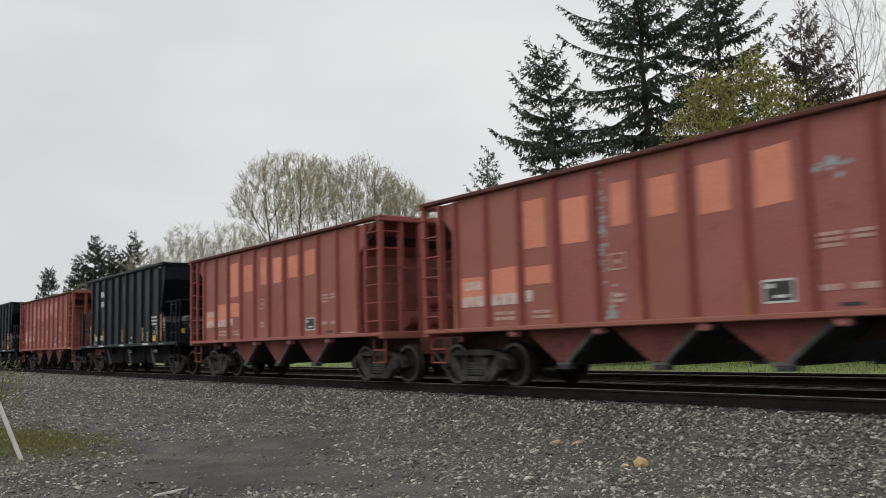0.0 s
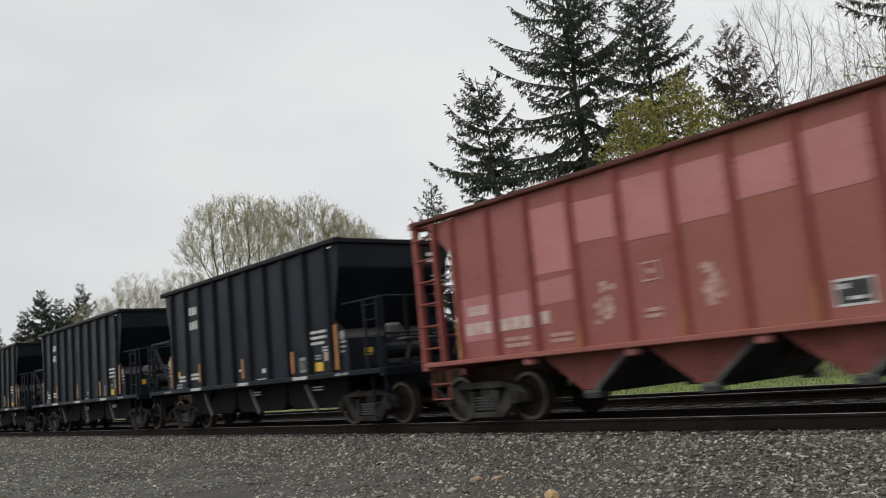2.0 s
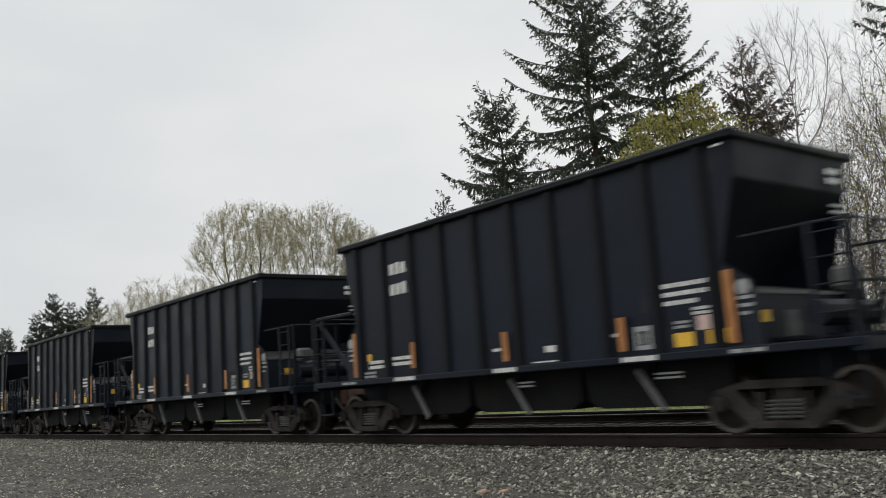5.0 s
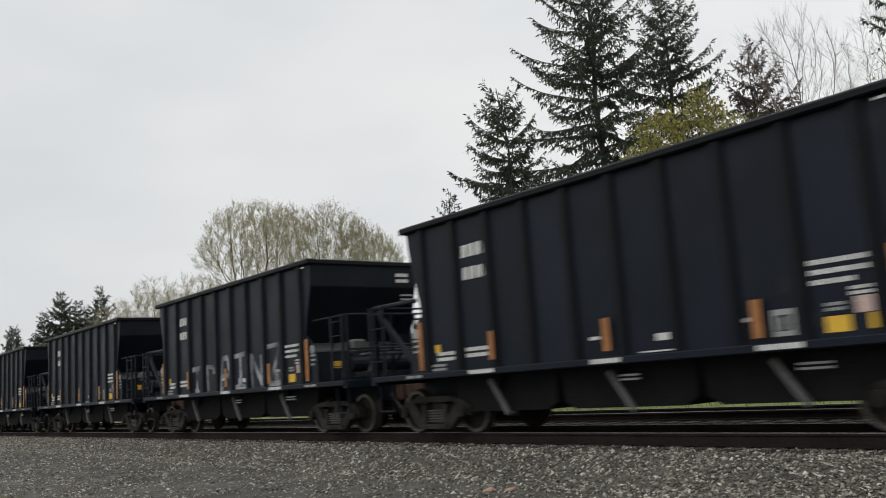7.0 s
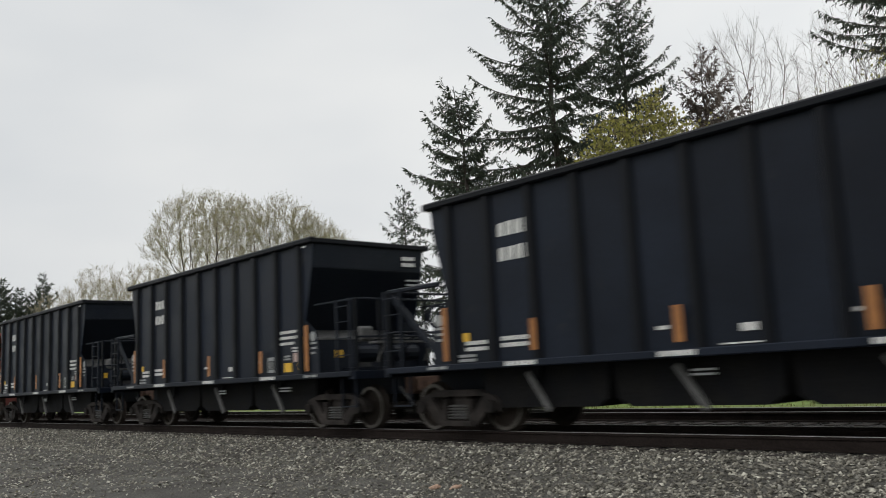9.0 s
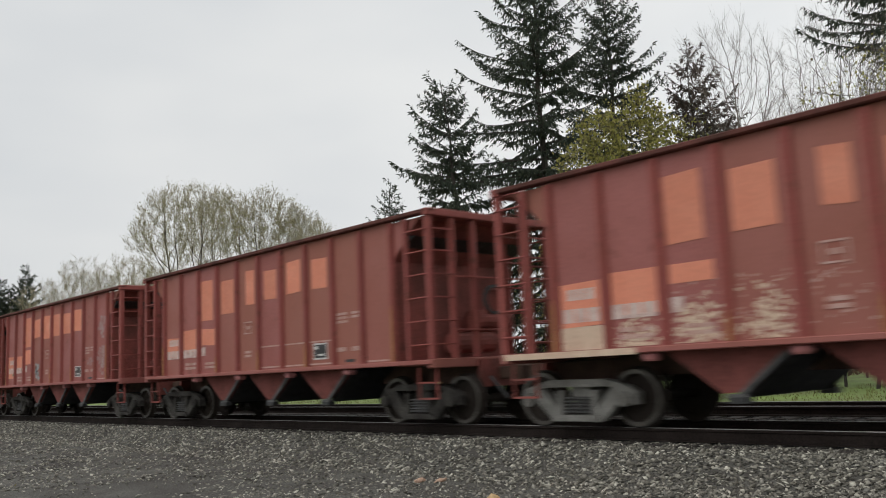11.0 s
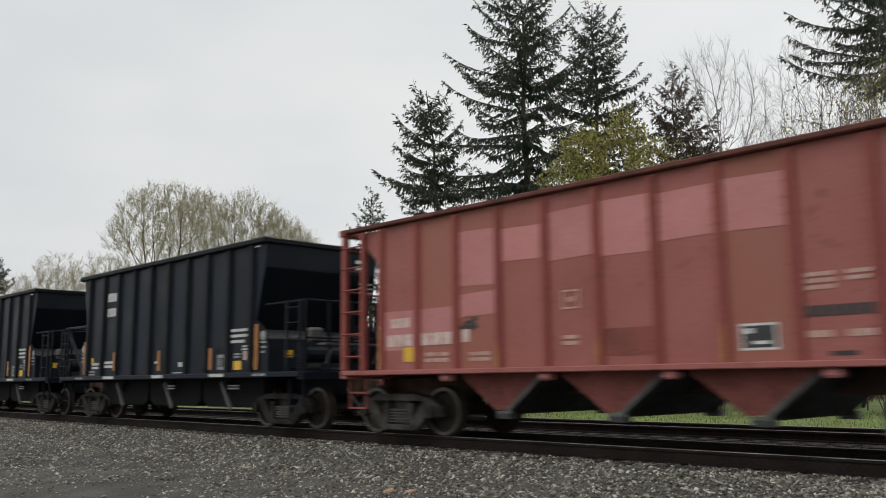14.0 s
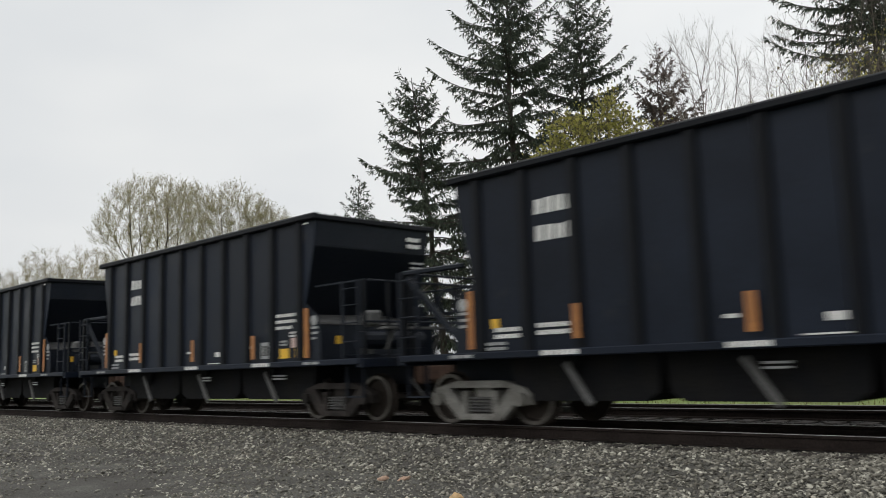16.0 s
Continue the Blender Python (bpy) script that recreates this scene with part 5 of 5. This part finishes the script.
def trees():
    dark = "tall dark green spruce with drooping ragged branches"
    spruce(-34.1, 34.3, 18.8, 5.5, 11, "slender leaning dark green spruce beside a taller one", 0.66, 0.92, lean=-2.3, dense=1.15, lop=-0.12)
    spruce(-33.1, 39.4, 27.4, 8.8, 12, dark, 0.56, 1.15, dense=1.15, lop=-0.16)
    spruce(-32.4, 45.9, 26.6, 8.0, 13, dark, 0.68, 1.0, dense=1.2)
    spruce(-27.6, 47.5, 20.8, 4.1, 14, "thin brownish spruce among bare trees", 0.62, 0.85, NEEDLES_BROWN, dense=1.25, lop=0.35)
    spruce(-46.8, 38.6, 14.8, 3.2, 15, "small dark spruce below the tall ones", 0.7, 0.75, dense=0.8)
    spruce(-15.6, 50.5, 31.0, 7.4, 16, dark, 0.50, 0.95, bare=0.57, dense=1.25)
    for k, (x, y, h, r) in enumerate(((-119.9, 31.5, 17.0, 5.4), (-118.6, 36.2, 17.4, 4.8), (-119.4, 33.6, 15.6, 5.0), (-121.2, 26.1, 12.6, 4.0), (-120.4, 29.6, 14.2, 4.4), (-119.0, 35.0, 14.6, 4.8))):
        spruce(x, y, h, r, 30 + k, "distant dark green spruce", 0.9, 0.62, size=1.1, dense=1.3)

    green = "budding tree with fresh yellow-green leaves"
    broadleaf(-23.3, 33.2, [(0.3, 0, -0.1), (0.1, 0, 3), (0, 0.1, 6)], [(0, 0, 10.2, 3.1, 3.1, 3.0), (-1.5, -0.7, 8.2, 2.5, 2.2, 2.8), (0.6, 0.5, 12.2, 1.8, 1.8, 2.0), (1.9, 0.9, 10.2, 1.8, 1.8, 2.2)], 41, green, BARK_DARK, BARK, LEAVES, "leafy tree", twigs=3, twig_len=0.6, twig_w=0.009, leaf_size=0.15, leaves=13, upright=0.2, fat=0.42, spread=0.18, count=1150, step=0.34, kill=0.68, lift=0.05, tip=0.006)
    under = broadleaf(-21.3, 35.4, [(0, 0, -0.1), (-0.1, 0, 4)], [(0, 0, 7.2, 2.4, 2.4, 4.6), (0.6, -0.4, 10.6, 1.6, 1.6, 2.4)], 45, green, BARK_DARK, BARK, LEAVES, "leafy tree", twigs=2, twig_len=0.6, twig_w=0.009, leaf_size=0.12, leaves=2, upright=0.2, fat=0.42, spread=0.15, count=900, step=0.36, kill=0.7, lift=0.05, tip=0.006)

    copies(under, ((-26.4, 38.0, 100, 0.7), (-29.6, 40.6, 200, 0.75), (-34.6, 42.6, 300, 0.7), (-39.0, 41.4, 40, 0.72), (-43.5, 44.0, 150, 0.75), (-18.2, 39.4, 250, 0.8), (-8.2, 43.0, 80, 1.0), (-25.4, 32.6, 10, 0.55), (-28.6, 34.6, 170, 0.58), (-31.8, 36.6, 280, 0.6), (-38.0, 37.6, 220, 0.55), (-42.0, 40.0, 60, 0.6), (-20.4, 33.0, 130, 0.6)))
    bare = "bare grey-brown tree with fine twigs"
    # leans towards -x as it rises, then fans out
    broadleaf(-17.0, 36.2, [(0.3, 0.1, -0.1), (-0.15, 0, 2.4), (-0.95, -0.4, 5.6), (-1.35, -0.65, 8.6)], [(-1.5, -0.75, 13.2, 2.1, 2.1, 3.6), (-0.6, -0.3, 13.0, 1.5, 1.5, 2.6), (-2.4, -1.1, 14.2, 1.5, 1.5, 2.5)], 42, bare, BARK, TWIG_GREY, None, twigs=4, twig_len=1.0, twig_w=0.0055, upright=0.6, count=1100, step=0.34, kill=0.50, lift=0.5, tip=0.009, wild=0.16)
    second = broadleaf(-20.6, 51.0, [(0.4, 0, -0.1), (0.2, 0, 5), (0, 0, 9.5)], [(0, 0, 16.0, 3.4, 3.4, 6.0), (0.8, 0.4, 19.5, 2.0, 2.0, 2.6)], 43, bare, BARK, TWIG_GREY, None, twigs=4, twig_len=1.0, twig_w=0.0065, upright=0.5, count=1700, step=0.42, kill=0.6, lift=0.35, tip=0.008)
    copies(second, ((-14.0, 47.0, 70, 0.95), (-25.5, 56.5, 200, 0.86), (-17.2, 57.5, 130, 1.02), (-12.2, 55.0, 300, 0.96)))

    thick = "bare trackside tree with a haze of young yellow-green leaves"
    wild = broadleaf(-14.0, 36.2, [(0, 0, -0.1), (0.4, 0.1, 2.2), (0.2, 0, 4.5)], [(0, 0, 7.6, 2.6, 2.6, 5.2), (0.6, 0.4, 11.5, 1.7, 1.7, 2.6), (-0.8, 0.5, 4.0, 2.4, 2.2, 2.6)], 50, thick, BARK_DARK, BARK, LEAVES, "budding tree", twigs=4, twig_len=1.0, twig_w=0.011, leaf_size=0.12, leaves=1, upright=0.35, fat=0.4, spread=0.2, count=1300, step=0.36, kill=0.58, lift=0.15, tip=0.010, wild=0.32)
    copies(wild, ((-16.3, 38.8, 115, 0.92), (-11.2, 38.2, 230, 1.05), (-19.4, 40.6, 320, 0.9), (-9.0, 41.0, 60, 1.2), (-13.2, 42.6, 170, 1.12), (-22.5, 45.0, 100, 0.95), (-6.5, 38.5, 140, 1.1), (-17.0, 46.0, 20, 1.1), (-10.5, 48.0, 250, 1.2), (-29.0, 50.0, 190, 1.0)))
    scrubby = broadleaf(-15.2, 33.6, [(0, 0, -0.1), (0.1, 0, 0.9)], [(0, 0, 3.4, 2.2, 2.0, 3.0), (0.7, 0.3, 5.8, 1.4, 1.3, 1.8)], 54, "tangled trackside thicket with reddish-brown buds", BARK_DARK, BARK, BROWN_LEAVES, "shrub", twigs=2, twig_len=0.6, twig_w=0.007, leaf_size=0.10, leaves=2, upright=0.3, count=700, step=0.3, kill=0.5, lift=0.1, tip=0.005, stems=2, wild=0.35)
    copies(scrubby, ((-18.6, 34.6, 80, 0.9), (-11.9, 34.8, 200, 1.1), (-21.8, 37.0, 150, 1.0), (-9.2, 36.4, 20, 1.2), (-25.6, 38.6, 290, 0.9), (-30.0, 42.5, 240, 0.9), (-13.4, 38.4, 110, 1.3), (-17.2, 37.6, 10, 1.25), (-20.6, 41.0, 330, 1.3), (-10.6, 41.5, 60, 1.4), (-6.8, 36.0, 180, 1.2), (-15.4, 42.5, 280, 1.4), (-24.0, 43.0, 30, 1.2)))

    pop = "broad spreading tree covered in pale yellow-green buds"
    broadleaf(-79.0, 39.0, [(0, 0, -0.1), (0, 0, 6), (0, -0.1, 9.6)], [(-0.2, -0.7, 15.8, 4.4, 4.4, 4.9), (-0.9, -3.4, 15.6, 2.2, 2.2, 3.0), (0.9, 2.0, 16.6, 2.9, 2.9, 4.2)], 61, pop, BARK, TWIG, BUDS, "budding tree", twigs=8, twig_len=1.0, twig_w=0.014, leaf_size=0.12, leaves=2, upright=0.65, spread=0.07, stout=0.028, count=2300, step=0.5, kill=0.68, lift=0.38, tip=0.013, stems=2, wild=0.16, flow=2.2)
    slim = broadleaf(-80.2, 48.6, [(0, 0, -0.1), (0, 0, 6), (0, 0, 10)], [(0, 0, 16.8, 3.9, 3.9, 4.8), (0.8, 2.0, 17.0, 2.5, 2.5, 3.8)], 62, pop, BARK, TWIG, BUDS, "budding tree", twigs=8, twig_len=1.0, twig_w=0.013, leaf_size=0.12, leaves=2, upright=0.7, spread=0.07, stout=0.028, count=1800, step=0.5, kill=0.7, lift=0.42, tip=0.012, stems=2, wild=0.16, flow=2.2)
    copies(slim, ((-84.0, 46.0, 140, 1.02), (-79.5, 52.4, 250, 0.92), (-84.0, 57.4, 40, 0.90)))
    low = broadleaf(-105.2, 38.4, [(0, 0, -0.1), (0, 0, 4), (0, 0, 6.5)], [(0, 0, 11.6, 4.2, 4.2, 5.2), (1.5, 2.0, 10.0, 3.0, 3.2, 4.4), (-1.5, -1.8, 9.5, 3.0, 3.2, 4.4)], 70, "low pale budding tree in the distance", BARK, TWIG, BUDS, "budding tree", twigs=8, twig_len=1.1, twig_w=0.016, leaf_size=0.13, leaves=1, upright=0.5, spread=0.1, stout=0.03, count=1300, step=0.6, kill=1.0, lift=0.12, tip=0.012, wild=0.22, flow=2.2)
    copies(low, ((-103.6, 42.6, 130, 1.02), (-106.6, 34.4, 60, 0.84), (-102.6, 46.6, 220, 0.98), (-96.0, 42.0, 300, 0.95), (-110.5, 40.4, 20, 0.95), (-116.0, 38.8, 170, 0.72), (-118.0, 30.0, 260, 0.62)))


trees()


def hedge():
    """Low scrub and saplings beyond the grass."""
    rng = np.random.default_rng(9)
    n = 9000
    x = rng.uniform(-150, 10, n)
    y = 58 + rng.normal(0, 3.5, n) + 0.05 * np.abs(x)
    h = rng.random(n) ** 1.8 * (2.2 + 1.2 * np.sin(x * 0.35) + 0.8 * np.sin(x * 0.13 + 1))
    p = np.stack([x, y, -0.6 + h], -1)
    d = np.stack([rng.normal(0, 0.5, n), rng.normal(0, 0.5, n), np.ones(n)], -1)
    v, t = leafy(p, d, rng, 0.9, 0.10, 0.0)
    tagged(new("scrub", soup("scrub", v, t, BROWN_LEAVES)), "brown leafless scrub along the back of the field", "scrub", kind="stuff")
    n = 16000
    x = rng.uniform(-60, 2, n)
    y = 20.6 + 20 * rng.random(n) ** 1.4
    p = np.stack([x, y, np.full(n, -0.64)], -1)
    d = np.stack([rng.normal(0, 0.3, n), rng.normal(0, 0.3, n), np.ones(n)], -1)
    v, t = leafy(p, d, rng, 0.15, 0.014, 0.0)
    tagged(new("field_grass", soup("field_grass", v, t, GRASS)), "fresh green grass beyond the second track", "grass", kind="stuff")
    # sparse turf round the leaning post
    n = 6500
    x, y = rng.normal(-17.2, 1.5, n), rng.normal(2.9, 0.5, n)
    z = np.array([ground_height(b) + lumps(a, b) for a, b in zip(x, y)])
    d = np.stack([rng.normal(0, 0.7, n), rng.normal(0, 0.7, n), np.ones(n)], -1)
    v, t = leafy(np.stack([x, y, z], -1), d, rng, 0.055, 0.008, 0.0)
    tagged(new("turf", soup("turf", v, t, GRASS)), "patchy olive green turf in the gravel", "grass", kind="stuff")


hedge()


def weed_clump(x, y, h, seed, n, label):
    rng = np.random.default_rng(seed)
    a = rng.uniform(0, 2 * np.pi, n)
    r = rng.random(n) ** 0.6 * h * 0.45
    z = ground_height(y) + rng.random(n) * h
    p = np.stack([x + r * np.cos(a), y + r * np.sin(a), z], -1)
    d = np.stack([np.cos(a), np.sin(a), rng.uniform(0.1, 1.2, n)], -1)
    weed = thing("weed_clump", label, "weed", "weeds by the post")
    v, t = leafy(p, d, rng, 0.10, 0.022, 0.1)
    lf = new("foliage", soup("foliage", v, t, WEEDS))
    lf.parent = weed
    sv, sf = [], []
    for k in range(14):
        b = Vector((x + 0.06 * math.cos(k), y + 0.06 * math.sin(k), ground_height(y) - 0.02))
        tube(sv, sf, [b, b + Vector((0.22 * h * math.cos(k * 2.1), 0.22 * h * math.sin(k * 2.1), h * 0.6)), b + Vector((0.4 * h * math.cos(k * 2.1), 0.4 * h * math.sin(k * 2.1), h * 0.95))], [0.006, 0.005, 0.002], 4)
    st = new("stem", raw_mesh("stem", sv, sf, GRASS))
    st.parent = weed


def clutter():
    post = thing("marker_post", "leaning white plastic marker post in the gravel", "post", m=pose(-14.18, 2.21, -0.66))
    part("pole", rod((0, 0, -0.1), (-0.42, -0.50, 1.38), 0.032, 14), POST_WHITE, post)
    part("cap", rod((-0.42, -0.50, 1.38), (-0.435, -0.517, 1.43), 0.036, 14), POST_WHITE, post)
    weed_clump(-14.75, 1.80, 0.42, 3, 200, "leafy green weeds at the foot of the post")
    weed_clump(-15.3, 1.66, 0.5, 4, 160, "leafy green weeds at the foot of the post")
    weed_clump(-27.5, 4.2, 1.3, 6, 300, "tall green weed at the edge of the lot")
    weed_clump(-28.2, 3.7, 0.55, 7, 300, "low green weeds at the edge of the lot")

    def chunk(name, label, x, y, size, mat, seed, turn=0):
        rng = random.Random(seed)
        bm = bmesh.new()
        bmesh.ops.create_icosphere(bm, subdivisions=2, radius=1.0)
        for v in bm.verts:
            k = 1 + 0.35 * noise.noise(v.co * 1.7 + Vector((seed, 0, 0)))
            v.co = Vector((v.co.x * size[0] * k, v.co.y * size[1] * k, v.co.z * size[2] * k))
        ob = new(name, finish(name, bm, mat))
        ob.matrix_basis = pose(x, y, ground_height(y) + lumps(x, y) + size[2] * 0.6, 8, -12, turn)
        tagged(ob, label, "wood chunk", "wood scraps on the lot")

    chunk("wood_chunk", "pale freshly split chunk of wood on the gravel", -7.37, 7.47, (0.085, 0.05, 0.075), WOOD, 1, 40)
    chunk("wood_chunk", "small pale wood splinter on the gravel", -7.52, 7.36, (0.06, 0.03, 0.025), WOOD, 2, 10)
    chunk("wood_chunk", "pinkish scrap of broken wood on the gravel", -9.45, 8.12, (0.10, 0.05, 0.035), WOOD_PINK, 3, 30)
    chunk("wood_chunk", "pinkish scrap of broken wood on the gravel", -9.15, 8.25, (0.09, 0.04, 0.03), WOOD_PINK, 4, 60)
    chunk("wood_stick", "bleached grey stick lying on the dirt", -9.66, 2.67, (0.20, 0.03, 0.02), WOOD_GREY, 5, 50)


clutter()
scatter_gravel()
build_train()
motions()
